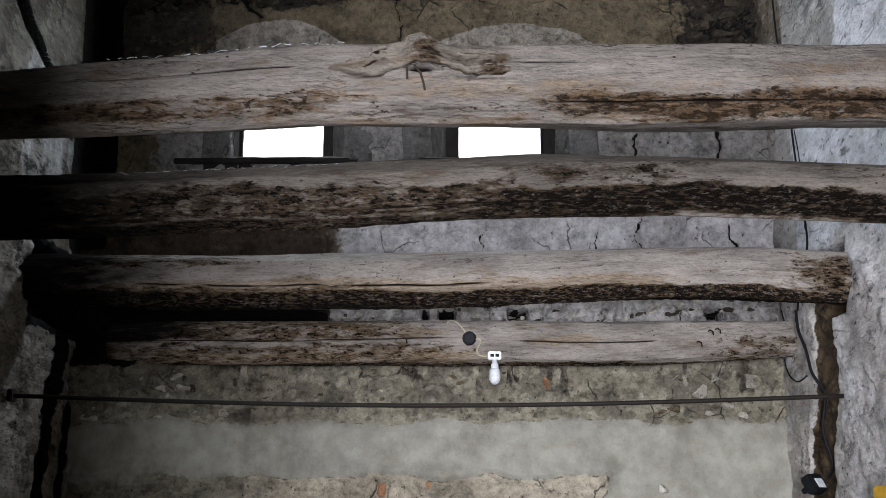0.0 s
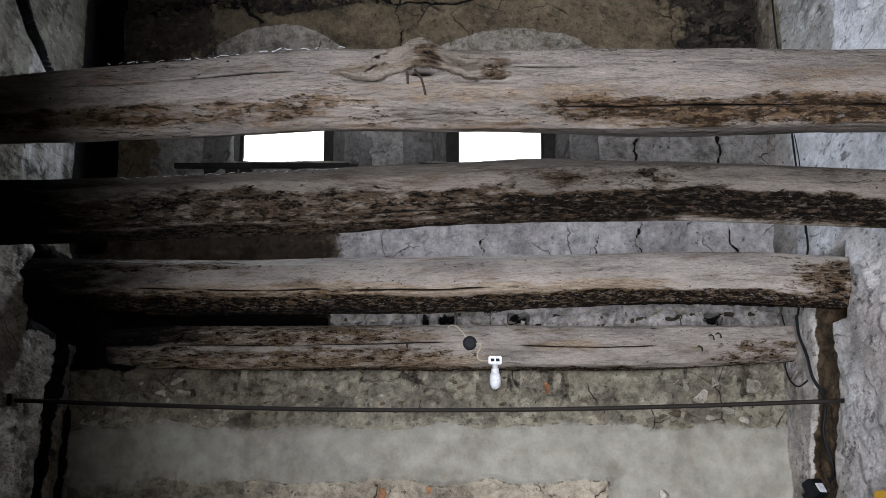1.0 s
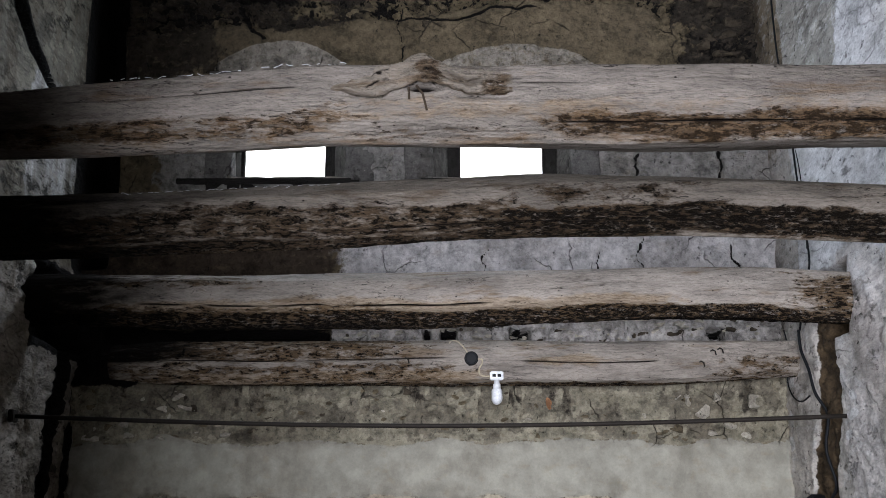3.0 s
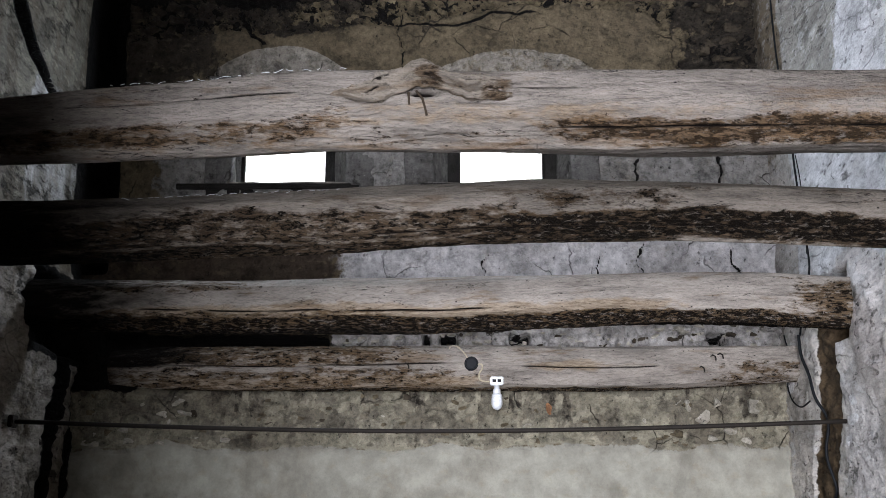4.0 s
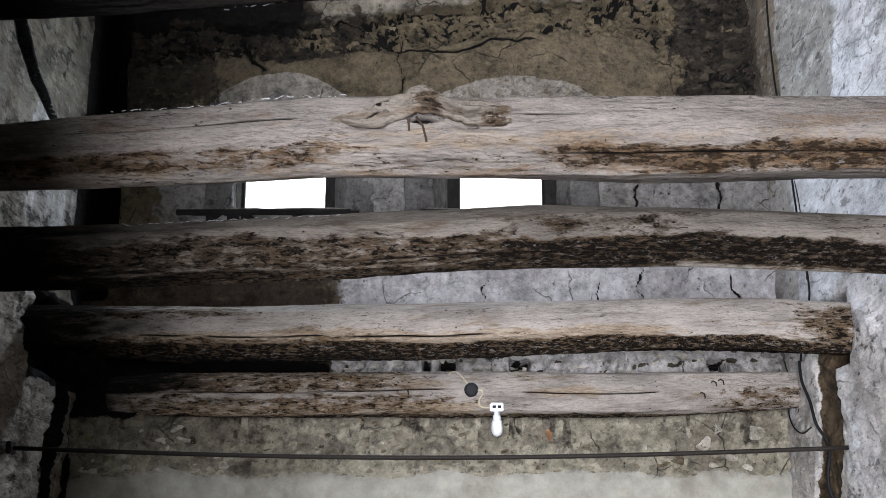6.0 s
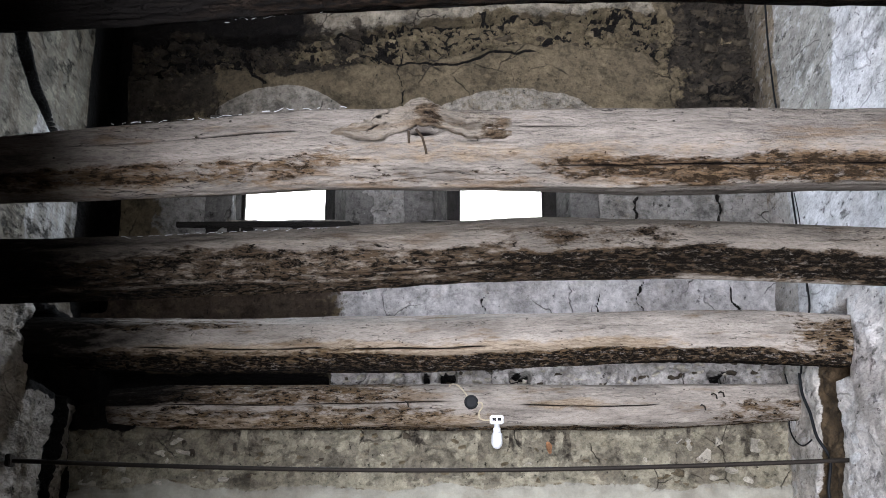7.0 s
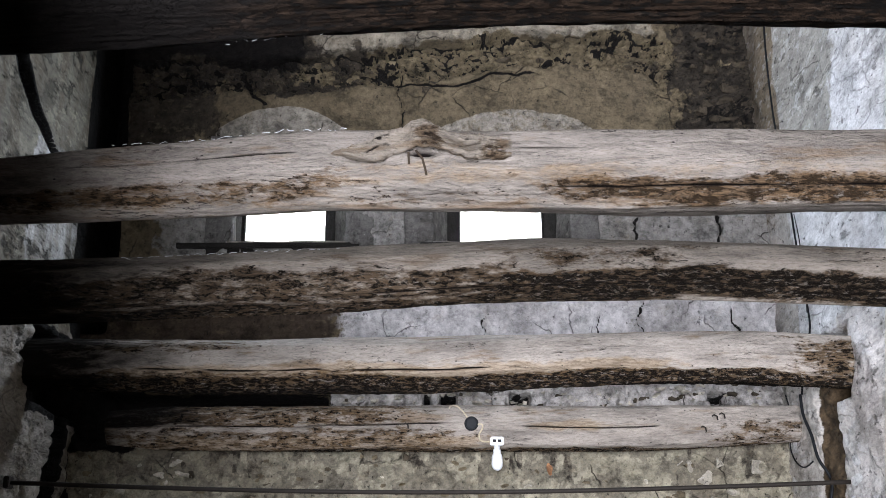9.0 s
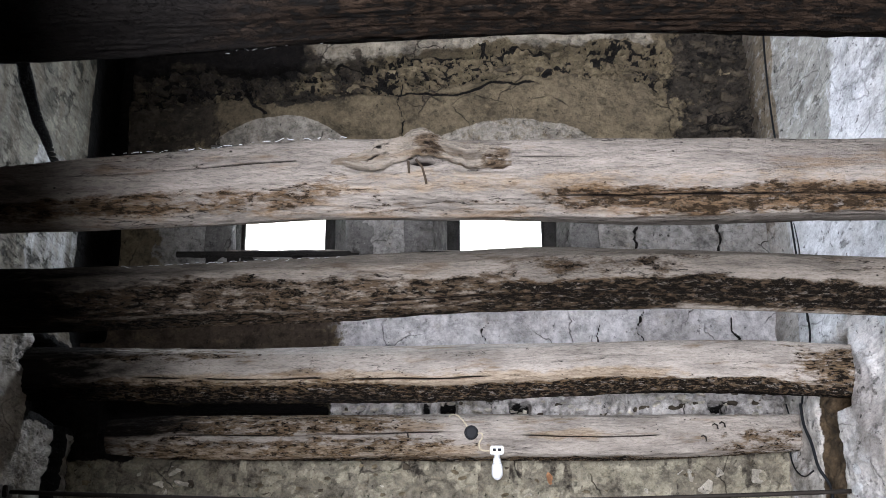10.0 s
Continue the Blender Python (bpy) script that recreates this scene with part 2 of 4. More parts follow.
RIGHT_PLASTER = plaster("right_wall_plaster", (0.58, 0.54, 0.49), [("white", (0.73, 0.725, 0.73)), ("rubble", (0.66, 0.62, 0.59)), ("chip", (0.85, 0.84, 0.83)), ("mottle", (0.36, 0.342, 0.305)), ("umber", (0.25, 0.20, 0.14)), ("earth", (0.10, 0.068, 0.038))], stain=(0.38, 0.35, 0.31), amount=0.5, crack=0.4, relief=1.0, along=0.5, grit=0.65, pocks=0.6)
SPLAY = plaster("window_splay_plaster", (0.16, 0.152, 0.142), stain=(0.06, 0.052, 0.045), amount=0.75, crack=0.6, pocks=0.7)
# dark colour that keeps bounced light low, for slabs out of view
LOW_BOUNCE = plaster("low_bounce_plaster", (0.06, 0.053, 0.047), amount=0.6)
STONE = plaster("rubble_stone", (0.18, 0.145, 0.092), amount=0.5, crack=0.0, grit=1.0)
PALE_STONE = plaster("pale_rubble_stone", (0.50, 0.46, 0.38), amount=0.2, crack=0.0)
DARK_STONE = plaster("dark_rubble_stone", (0.075, 0.06, 0.042), amount=0.6, crack=0.0)
BRICK = plaster("old_brick", (0.44, 0.22, 0.11), amount=0.25, crack=0.0)
WOOD = old_wood("weathered_beam_wood", dark=(0.010, 0.007, 0.005), pale=(0.37, 0.328, 0.285), warm=(0.175, 0.110, 0.052))
KNOTTED_WOOD = old_wood("greyed_beam_wood", dark=(0.022, 0.014, 0.008), pale=(0.205, 0.180, 0.155), warm=(0.135, 0.083, 0.041))
BROWN_WOOD = old_wood("brown_beam_wood", dark=(0.007, 0.005, 0.0035), pale=(0.225, 0.195, 0.162), warm=(0.080, 0.050, 0.025))
DARK_WOOD = old_wood("dark_beam_wood", dark=(0.003, 0.0025, 0.002), pale=(0.034, 0.023, 0.016), warm=(0.018, 0.0105, 0.006), flaky=0.0)
KNOT_WOOD = old_wood("torn_wood", dark=(0.03, 0.02, 0.013), pale=(0.20, 0.172, 0.14), warm=(0.13, 0.088, 0.052))
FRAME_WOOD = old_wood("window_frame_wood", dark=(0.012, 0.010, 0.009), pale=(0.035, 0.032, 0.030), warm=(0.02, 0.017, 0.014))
IRON = plain("rusty_iron", (0.022, 0.017, 0.013), 0.7, 0.4, 0.4, 0.002)
BLACK_PLASTIC = plain("black_plastic", (0.008, 0.009, 0.011), 0.6, 0.0, 0.2)
WHITE_PLASTIC = plain("white_plastic", (0.80, 0.82, 0.84), 0.35)
CREAM_CABLE = plain("cream_cable", (0.55, 0.47, 0.33), 0.5)
YELLOW_PAINT = plain("yellow_paint", (0.80, 0.45, 0.02), 0.5)
SPLINTER = plain("splintered_wood", (0.035, 0.025, 0.017), 0.9, 0.0, 0.1, 0.003)
RIM_WEB = plain("pale_rim_cobweb", (0.70, 0.70, 0.70), 0.8)


# ------------------------------------------------------------------ builders
def mesh_object(name, verts, faces, material, parent=None, label="", smooth=True, values=None):
    me = bpy.data.meshes.new(name)
    me.from_pydata([tuple(v) for v in verts], [], [tuple(f) for f in faces])
    me.materials.append(material)
    for key, vals in (values or {}).items():
        me.attributes.new(key, "FLOAT", "POINT").data.foreach_set("value", np.ascontiguousarray(vals, dtype=np.float32).ravel())
    if smooth:
        me.shade_smooth()
    ob = new(name, me)
    ob.parent = parent
    return tagged(ob, label)


def part(name, bm, material, parent, label="", smooth=False):
    bmesh.ops.recalc_face_normals(bm, faces=bm.faces)
    me = bpy.data.meshes.new(name)
    bm.to_mesh(me)
    bm.free()
    me.materials.append(material)
    if smooth:
        me.shade_smooth()
    ob = new(name, me)
    ob.parent = parent
    return tagged(ob, label)


def sheet(us, vs, place, keep=None):
    """A grid of quads over us and vs. place(u, v) gives arrays x, y, z; keep(u, v) tells which quads stay, by their middles."""
    u, v = np.meshgrid(us, vs, indexing="ij")
    verts = np.stack([a.ravel() for a in place(u, v)], 1)
    i = np.arange(u.size).reshape(u.shape)
    faces = np.stack([i[:-1, :-1], i[1:, :-1], i[1:, 1:], i[:-1, 1:]], -1)
    if keep is not None:
        faces = faces[keep((u[:-1, :-1] + u[1:, 1:]) / 2, (v[:-1, :-1] + v[1:, 1:]) / 2)]
    return verts, faces.reshape(-1, 4)


def tube(points, radius, sides=8):
    """A round bar along points."""
    bm = bmesh.new()
    pts = [Vector(p) for p in points]
    rings = []
    for i, p in enumerate(pts):
        d = (pts[min(i + 1, len(pts) - 1)] - pts[max(i - 1, 0)]).normalized()
        a = d.orthogonal().normalized() if not rings else (side - d * side.dot(d)).normalized()
        side, b = a, d.cross(a)
        rings.append([bm.verts.new(p + radius * (math.cos(t) * a + math.sin(t) * b)) for t in (2 * math.pi * k / sides for k in range(sides))])
    for r, s in zip(rings, rings[1:]):
        for k in range(sides):
            bm.faces.new((r[k], r[(k + 1) % sides], s[(k + 1) % sides], s[k]))
    bm.faces.new(rings[0]), bm.faces.new(rings[-1])
    return bm


def block(x0, x1, y0, y1, z0, z1, bevel=0.004):
    bm = bmesh.new()
    bmesh.ops.create_cube(bm, size=1.0)
    for v in bm.verts:
        v.co = ((x0 + x1) / 2 + v.co.x * (x1 - x0), (y0 + y1) / 2 + v.co.y * (y1 - y0), (z0 + z1) / 2 + v.co.z * (z1 - z0))
    if bevel:
        bmesh.ops.bevel(bm, geom=bm.edges[:], offset=bevel, segments=2, affect="EDGES")
    return bm


# ------------------------------------------------------------------ setting
WINDOWS = ((-1.15, -0.675), (0.0825, 0.565))
FLARE = ((0.06, 0.13), (0.165, 0.165))  # how far the inner edge of each reveal stands off the light
SILL, HEAD = 3.4625, 4.0


def groove(u, v, line, half, soft=0.03):
    """1 inside a band of that half width round the line u(v), given by points (v, u)."""
    vs, us = zip(*sorted(line))
    return band(u - np.interp(v, vs, us), -half, half, soft) * band(v, vs[0], vs[-1], 0.05)


HOLES = ((0.018, 0.045), (0.413, 0.055), (1.497, 0.05), (-0.10, 0.02))


# long cracks in the back wall: points (height, x), half width
CRACKS = (([(2.74, 0.19), (2.86, 0.24), (2.98, 0.21), (3.06, 0.26)], 0.007), ([(2.80, 0.80), (2.92, 0.85), (3.06, 0.88)], 0.008), ([(2.86, 1.13), (3.0, 1.08), (3.12, 1.12)], 0.007),
          ([(2.84, 1.58), (2.95, 1.63), (3.08, 1.59)], 0.012), ([(4.02, -0.26), (4.2, -0.235), (4.40, -0.265), (4.50, -0.26)], 0.008), ([(3.42, 1.08), (3.52, 1.06), (3.62, 1.10)], 0.009),
          ([(3.42, 1.52), (3.52, 1.56), (3.66, 1.54)], 0.014), ([(4.0, -1.35), (4.15, -1.33), (4.27, -1.26)], 0.006), ([(4.08, 0.30), (4.14, 0.27)], 0.02), ([(4.30, -1.05), (4.40, -1.13), (4.53, -1.20)], 0.028),
          ([(2.66, 0.62), (2.76, 0.66)], 0.012), ([(2.7, 1.3), (2.82, 1.34)], 0.008))


def fissures(x, z):
    deep = np.zeros(x.shape)
    for line, half in CRACKS:
        side = x + 0.045 * fbm(z * 8, z * 0 + 50 * half, 81, 4) + 0.02 * smooth_noise(x * 40, z * 40, 82)
        deep = np.maximum(deep, groove(side, z, line, 0.6 * half, 0.012))
    split = z - np.interp(x, (-0.55, -0.27, -0.05, 0.3, 0.6), (4.50, 4.44, 4.43, 4.49, 4.50)) + 0.04 * fbm(x * 7, x * 0, 83, 3)
    return np.maximum(deep, band(split, -0.008, 0.008, 0.012) * band(x, -0.52, 0.55, 0.1))


def lip_line(x):
    """Height of the long crack under the overhanging lip."""
    return np.interp(x, (-1.5, -0.83, -0.27, 0.2, 0.55, 0.9, 1.3, 1.8), (4.55, 4.57, 4.635, 4.685, 4.735, 4.70, 4.71, 4.74)) + 0.035 * fbm(x * 5, x * 0, 5, 4)


def crumble(x, z):
    """Lumps of the crumbling course: their height, 0 to 1, and the dark crevices between them."""
    u, v = x + 0.12 * fbm(x * 10, z * 14, 91, 5, 0.6), z + 0.06 * fbm(x * 10, z * 14, 92, 5, 0.6)
    f1, f2, tag = cells(u * 8, v * 19, 93)
    g1, g2, tug = cells(u * 26, v * 40, 94)
    wide = 0.05 + 0.22 * np.clip(0.2 + 1.8 * fbm(x * 5, z * 8, 95, 3), 0, 1)
    seam = np.clip(1.3 - (f2 - f1) / wide, 0, 1)
    small = np.clip(1.0 - (g2 - g1) / 0.14, 0, 1) * (tag > 0.45)
    return np.clip((f2 - f1) * 1.8, 0, 1) * (0.3 + 0.7 * tag) + 0.25 * np.clip((g2 - g1) * 2, 0, 1) * tug, np.maximum(seam, 0.8 * small)


def back_zones(x, z):
    wob = 0.10 * fbm(x * 4, z * 4, 8, 4)
    top = lip_line(x)
    q = {
        "cement": np.maximum(band(z + 0.5 * wob, 1.69, 1.99, 0.06), band(x + wob, 0.86, 2.2, 0.06) * band(z, 0, 1.8, 0.05)),
        "beige": band(x + wob, -1.08, 0.86, 0.06) * band(z + 0.5 * wob, 0, 1.69, 0.05),
        "olive": np.maximum(band(z + 0.5 * wob, 1.99, 2.46, 0.06), band(x + wob, -3, -1.06, 0.06) * band(z, 0, 1.75, 0.05)),
        "rubble": band(z + 0.3 * wob, 2.46, 2.66, 0.04) * band(x + 0.3 * wob, -0.62, 3, 0.05),
        "pale": band(z + wob, 2.66, 3.32, 0.1) * band(x + 0.6 * wob, -0.60, 3, 0.22),
        "grey": band(z + wob, 3.0, 3.95, 0.15) * band(x + wob, -1.6, 3, 0.2),
        "brown_coat": 0.9 * band(z + 0.6 * wob, 2.64, 3.25, 0.06) * band(x + 1.2 * wob, -3, -0.62, 0.22),
        "loose": np.maximum(band(z + 0.9 * wob, top - 0.185, top + 0.03, 0.03) * band(x, -1.9, 2, 0.05),
                            band(x + 6 * wob + 0.12 * fbm(x * 14, z * 14, 90, 4), 1.38, 2.4, 0.25) * band(z + wob, 3.95, 5.2, 0.08)),
    }
    q["lime"] = q["olive"] * np.clip(0.5 + 2.2 * fbm(x * 6, z * 11, 71, 5, 0.65), 0, 1)
    q["damp"] = q["olive"] * np.clip(0.2 + 2.4 * fbm(x * 8, z * 10, 73, 5, 0.65), 0, 1)
    # slot and putlog holes coloured near black, for the shade inside them
    q["soot_shade"] = band(x, -1.85, -0.64, 0.03) * band(z, 2.47, 2.60, 0.03)
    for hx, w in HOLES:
        q["soot_shade"] = np.maximum(q["soot_shade"], 0.8 * band(x, hx - w, hx + w, 0.02) * band(z, 2.545, 2.605, 0.02))
    # corner hollow and long cracks: their shade put into the colour too
    q["soot_shade"] = np.maximum(q["soot_shade"], band(x, -2.3, -1.86, 0.03) * band(z, 2.95, 5.6, 0.05))
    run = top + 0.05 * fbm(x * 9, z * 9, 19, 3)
    q["soot_shade"] = np.maximum(q["soot_shade"], 1.1 * band(z - run, -0.006, 0.014, 0.02) * band(x, -1.3, 1.3, 0.2))
    q["soot_shade"] = np.maximum(q["soot_shade"], 0.95 * fissures(x, z))
    # near black in the left corner and at the upper left
    q["soot_shade"] = np.maximum(q["soot_shade"], band(x + wob, -2.4, -1.66, 0.1) * band(z + 0.5 * wob, 2.27, 2.64, 0.06))
    q["soot_shade"] = np.maximum(q["soot_shade"], 0.9 * band(x + 3 * wob, -2.4, -0.75, 0.3) * band(z + 1.2 * wob, 4.56, 5.7, 0.1))
    # crevices between the lumps darkened, as their shade
    q["soot_shade"] = np.maximum(q["soot_shade"], 0.85 * q["loose"] * np.maximum(crumble(x, z)[1], np.clip(6 * (fbm(x * 9, z * 16, 96, 5, 0.6) - 0.30), 0, 1)))
    q["dark_coat"] = 0.85 * band(x + 7 * wob, -2.3, -0.45, 0.5) * band(z + 2.5 * wob, 4.36, 5.7, 0.15)
    q["dark_coat"] = np.maximum(q["dark_coat"], 0.88 * band(x + 5 * wob + 0.25 * fbm(x * 9, z * 9, 97, 5, 0.7), 1.40, 2.4, 0.45) * band(z + wob, 3.98, 5.6, 0.1))
    drip = band(fbm(x * 13, z * 1.2, 98, 3) + 0.25 * smooth_noise(x * 40, z * 20, 99), 0.20, 2, 0.06) * band(z + 0.9 * wob + 0.08 * smooth_noise(x * 16, x * 0, 100), 2.12, 2.36, 0.05)
    q["damp"] = np.maximum(q["damp"], 0.62 * drip)
    q["dark_coat"] = np.maximum(q["dark_coat"], 0.46 * drip)
    q["dark_coat"] = np.maximum(q["dark_coat"], 0.80 * band(x + 3 * wob, -2.3, -1.36, 0.35) * band(z + wob, 3.9, 5.0, 0.15))
    arch = 0
    for mid, half, drop, much in ((-0.955, 0.395, 0.16, 1.0), (0.42, 0.45, 0.13, 0.56)):
        arch = np.maximum(arch, much * band(x, mid - half, mid + half, 0.02) * band(z + 0.25 * wob, 3.43, 4.285 - drop * ((x - mid) / half) ** 2, 0.02))
    q["patch"] = arch
    q["lip"] = band(z, top + 0.03, 5.6, 0.03) * band(x + wob, -0.75, 1.2, 0.3)
    return q


def back_relief(x, z):
    """How far the back wall stands out of its plane."""
    q = back_zones(x, z)
    rough = 0.05 * fbm(x * 1.3, z * 1.3, 3) + 0.018 * fbm(x * 8, z * 8, 4, 5, 0.6)
    h = rough * (1 - 0.8 * q["cement"]) + 0.014 * q["cement"] - 0.004 * q["patch"] + 0.01 * q["beige"] * fbm(x * 20, z * 20, 11, 3)
    f1, f2, tag = cells(x * 8 + fbm(x * 6, z * 6, 12), z * 13 + fbm(x * 6, z * 6, 13), 2)
    joint = np.clip((f2 - f1) * 3, 0, 1)
    h = h + (0.03 * joint * tag - 0.01) * q["olive"] * (smooth_noise(x * 2.4, z * 3, 6) > -0.12)
    g1, g2, tug = cells(x * 14 + fbm(x * 9, z * 9, 14), z * 20 + fbm(x * 9, z * 9, 15), 7)
    h = h + (0.075 * np.clip((g2 - g1) * 2.5, 0, 1) * tug - 0.055 + 0.04 * fbm(x * 25, z * 25, 16, 3)) * q["rubble"]
    lump, seam = crumble(x, z)
    h = h + (0.05 * lump - 0.03 * seam - 0.045 + 0.05 * fbm(x * 7, z * 10, 18, 4, 0.6)) * q["loose"] + 0.05 * q["lip"]
    # long crack under the lip, the slot and putlog holes behind the beam, the hollow in the corner
    top = lip_line(x)
    h = h - 0.08 * band(z - top - 0.05 * fbm(x * 9, z * 9, 19, 3), -0.008, 0.024, 0.02) * band(x, -1.3, 1.3, 0.2)
    h = h - 0.25 * band(x, -1.85, -0.64, 0.03) * band(z + 0.03 * smooth_noise(x * 7, z * 7, 20), 2.47, 2.60, 0.03)
    h = h - 0.035 * fissures(x, z)
    for hx, w in HOLES:
        h = h - 0.30 * band(x, hx - w, hx + w, 0.02) * band(z + 0.02 * smooth_noise(x * 30, z * 30, 3), 2.55, 2.60, 0.02)
    h = h - 0.30 * band(x + 0.03 * smooth_noise(z * 3, z * 0, 2), -2.3, -1.87, 0.04) * band(z, 2.95, 5.6, 0.05)
    return h


def back_wall():
    def keep(x, z):
        ok = np.ones(x.shape, bool)
        for (a, b), (fa, fb) in zip(WINDOWS, FLARE):
            ok &= ~((x > a - fa) & (x < b + fb) & (z > SILL) & (z < HEAD))
        return ok

    xs, zs = np.arange(-2.15, 1.98, 0.008), np.concatenate([np.arange(1.3, 4.0, 0.0125), np.arange(4.0, 4.86, 0.006), np.arange(4.86, 5.55, 0.0125)])
    verts, faces = sheet(xs, zs, lambda x, z: (x, BACK - back_relief(x, z), z), keep)
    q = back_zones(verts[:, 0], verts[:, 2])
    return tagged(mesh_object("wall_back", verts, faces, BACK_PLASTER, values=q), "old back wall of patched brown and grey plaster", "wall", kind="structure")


SLOTS_LEFT = (([(2.56, 5.80), (2.24, 5.715), (1.9, 5.64), (1.2, 5.46)], 0.072), ([(2.4, 6.03), (2.12, 5.97), (1.85, 5.93), (1.2, 5.80)], 0.022))
POST_RIGHT = [(2.52, 5.24), (2.2, 5.30), (2.06, 5.35), (1.81, 5.49), (1.2, 5.55)]


def left_zones(y, z):
    wob = 0.12 * fbm(y * 4, z * 4, 41, 4)
    run = 0.03 * fbm(z * 5, y * 0, 44, 3)
    crack = [(3.70, 5.42), (3.80, 5.15), (3.90, 4.94), (4.05, 4.74), (4.4, 4.55)]
    # slots, pocket and back corner painted near black, as the shade in them
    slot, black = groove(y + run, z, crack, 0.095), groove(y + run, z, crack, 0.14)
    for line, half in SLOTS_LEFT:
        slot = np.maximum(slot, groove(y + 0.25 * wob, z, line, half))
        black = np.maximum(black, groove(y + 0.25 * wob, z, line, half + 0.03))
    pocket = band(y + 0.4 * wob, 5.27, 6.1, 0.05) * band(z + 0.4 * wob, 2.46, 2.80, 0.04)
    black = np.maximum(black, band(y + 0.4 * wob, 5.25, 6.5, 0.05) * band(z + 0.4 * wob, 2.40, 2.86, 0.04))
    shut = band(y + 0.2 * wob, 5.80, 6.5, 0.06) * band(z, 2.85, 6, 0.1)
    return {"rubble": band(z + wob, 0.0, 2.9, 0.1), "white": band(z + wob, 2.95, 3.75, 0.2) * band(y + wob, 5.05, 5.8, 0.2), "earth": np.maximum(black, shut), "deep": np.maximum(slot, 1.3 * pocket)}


def left_relief(y, z):
    q = left_zones(y, z)
    f1, f2, tag = cells(y * 9 + fbm(y * 6, z * 6, 42), z * 11 + fbm(y * 6, z * 6, 43), 33)
    stones = np.clip((f2 - f1) * 2.2, 0, 1) * tag
    return (0.025 * fbm(y * 1.2, z * 1.2, 22) + 0.012 * fbm(y * 6, z * 3, 26, 4) + (0.018 * stones + 0.018 * fbm(y * 6, z * 14, 45, 5, 0.6)) * q["rubble"] + 0.012 * q["rubble"] - 0.17 * q["deep"])


def right_zones(y, z):
    wob = 0.12 * fbm(y * 4, z * 4, 51, 4)
    chip = 0
    for cy, cz, ry, rz in ((5.93, 2.10, 0.07, 0.05), (5.93, 1.97, 0.07, 0.045), (5.03, 2.05, 0.09, 0.03), (4.98, 2.13, 0.06, 0.03), (5.08, 1.96, 0.06, 0.03), (5.9, 2.3, 0.08, 0.05)):
        chip = np.maximum(chip, np.clip(1.25 - ((y - cy) / ry) ** 2 - ((z - cz) / rz) ** 2, 0, 1))
    post = groove(y + 0.35 * wob, z, POST_RIGHT, 0.16, 0.05)
    return {"white": band(y + wob, 3.0, 5.60, 0.1) * band(z + 2 * wob, 2.75, 6, 0.3), "rubble": band(y + wob, 3, 5.1, 0.1) * band(z + wob, 0, 2.75, 0.2), "earth": post, "chip": chip,
            "mottle": 0.8 * band(y + 2 * wob, 4.75, 5.7, 0.35) * band(z + wob, 3.72, 6, 0.15), "umber": band(y + 0.5 * wob, 5.60, 6.5, 0.08) * band(z + wob, 3.55, 6, 0.3)}


def right_relief(y, z):
    q = right_zones(y, z)
    f1, f2, tag = cells(y * 8 + fbm(y * 6, z * 6, 52), z * 8 + fbm(y * 6, z * 6, 53), 34)
    stones = np.clip((f2 - f1) * 2.2, 0, 1) * tag
    h = 0.05 * fbm(y * 1.2, z * 1.2, 23) + 0.012 * fbm(y * 3, z * 6, 27, 5) + (0.008 * stones + 0.014 * fbm(y * 7, z * 12, 28, 5, 0.6)) * band(z + 0.3 * fbm(y * 2, z * 2, 5), 0, 2.9, 0.2)
    return h + (0.04 * fbm(y * 12, z * 12, 54, 5, 0.6) - 0.03) * q["earth"] - 0.16 * band(y, 4.93, 5.26, 0.03) * band(z, 2.42, 2.73, 0.03)


def side_wall(name, x, sign, relief, zones, material, label):
    verts, faces = sheet(np.arange(3.9, 6.35, 0.0125), np.arange(1.2, 5.55, 0.0125), lambda y, z: (x + sign * relief(y, z), y, z))
    q = zones(verts[:, 1], verts[:, 2])
    q.pop("deep", None)
    return tagged(mesh_object(name, verts, faces, material, values=q), label, "wall", kind="structure")


wall = back_wall()
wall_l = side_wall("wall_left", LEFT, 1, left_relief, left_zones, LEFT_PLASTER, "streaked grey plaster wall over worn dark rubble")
wall_r = side_wall("wall_right", RIGHT, -1, right_relief, right_zones, RIGHT_PLASTER, "pale flaking whitewashed plaster wall")


def slab(name, box, material, label, category="wall"):
    return tagged(part(name, block(*box, 0), material, None), label, category, kind="structure")


# plain slabs added to close the room, dark so that little light bounces
slab("floor", (-2.6, 2.5, FRONT - 0.5, 6.9, -0.2, 0.0), LOW_BOUNCE, "plain dark floor assumed below the beams, cuts bounce", "floor")
slab("ceiling", (-2.6, 2.5, FRONT - 0.5, 6.9, TOP, TOP + 0.2), DARK_WOOD, "plain dark ceiling assumed high above the beams", "ceiling")
slab("wall_left_front", (LEFT - 0.6, LEFT - 0.06, FRONT, 4.3, 0.0, TOP), LOW_BOUNCE, "unseen plain side wall, dark to cut bounce")
slab("wall_right_front", (RIGHT + 0.06, RIGHT + 0.6, FRONT, 4.3, 0.0, TOP), LOW_BOUNCE, "unseen plain side wall, dark to cut bounce")
slab("wall_back_foot", (-2.2, 2.0, BACK + 0.02, BACK + 0.5, 0.0, 1.34), BACK_PLASTER, "foot of the plastered back wall")
slab("wall_left_foot", (LEFT - 0.6, LEFT - 0.06, 4.3, 6.9, 0.0, 1.25), LOW_BOUNCE, "plain foot of the side wall, dark to cut bounce")
slab("wall_right_foot", (RIGHT + 0.06, RIGHT + 0.6, 4.3, 6.9, 0.0, 1.25), LOW_BOUNCE, "plain foot of the side wall, dark to cut bounce")
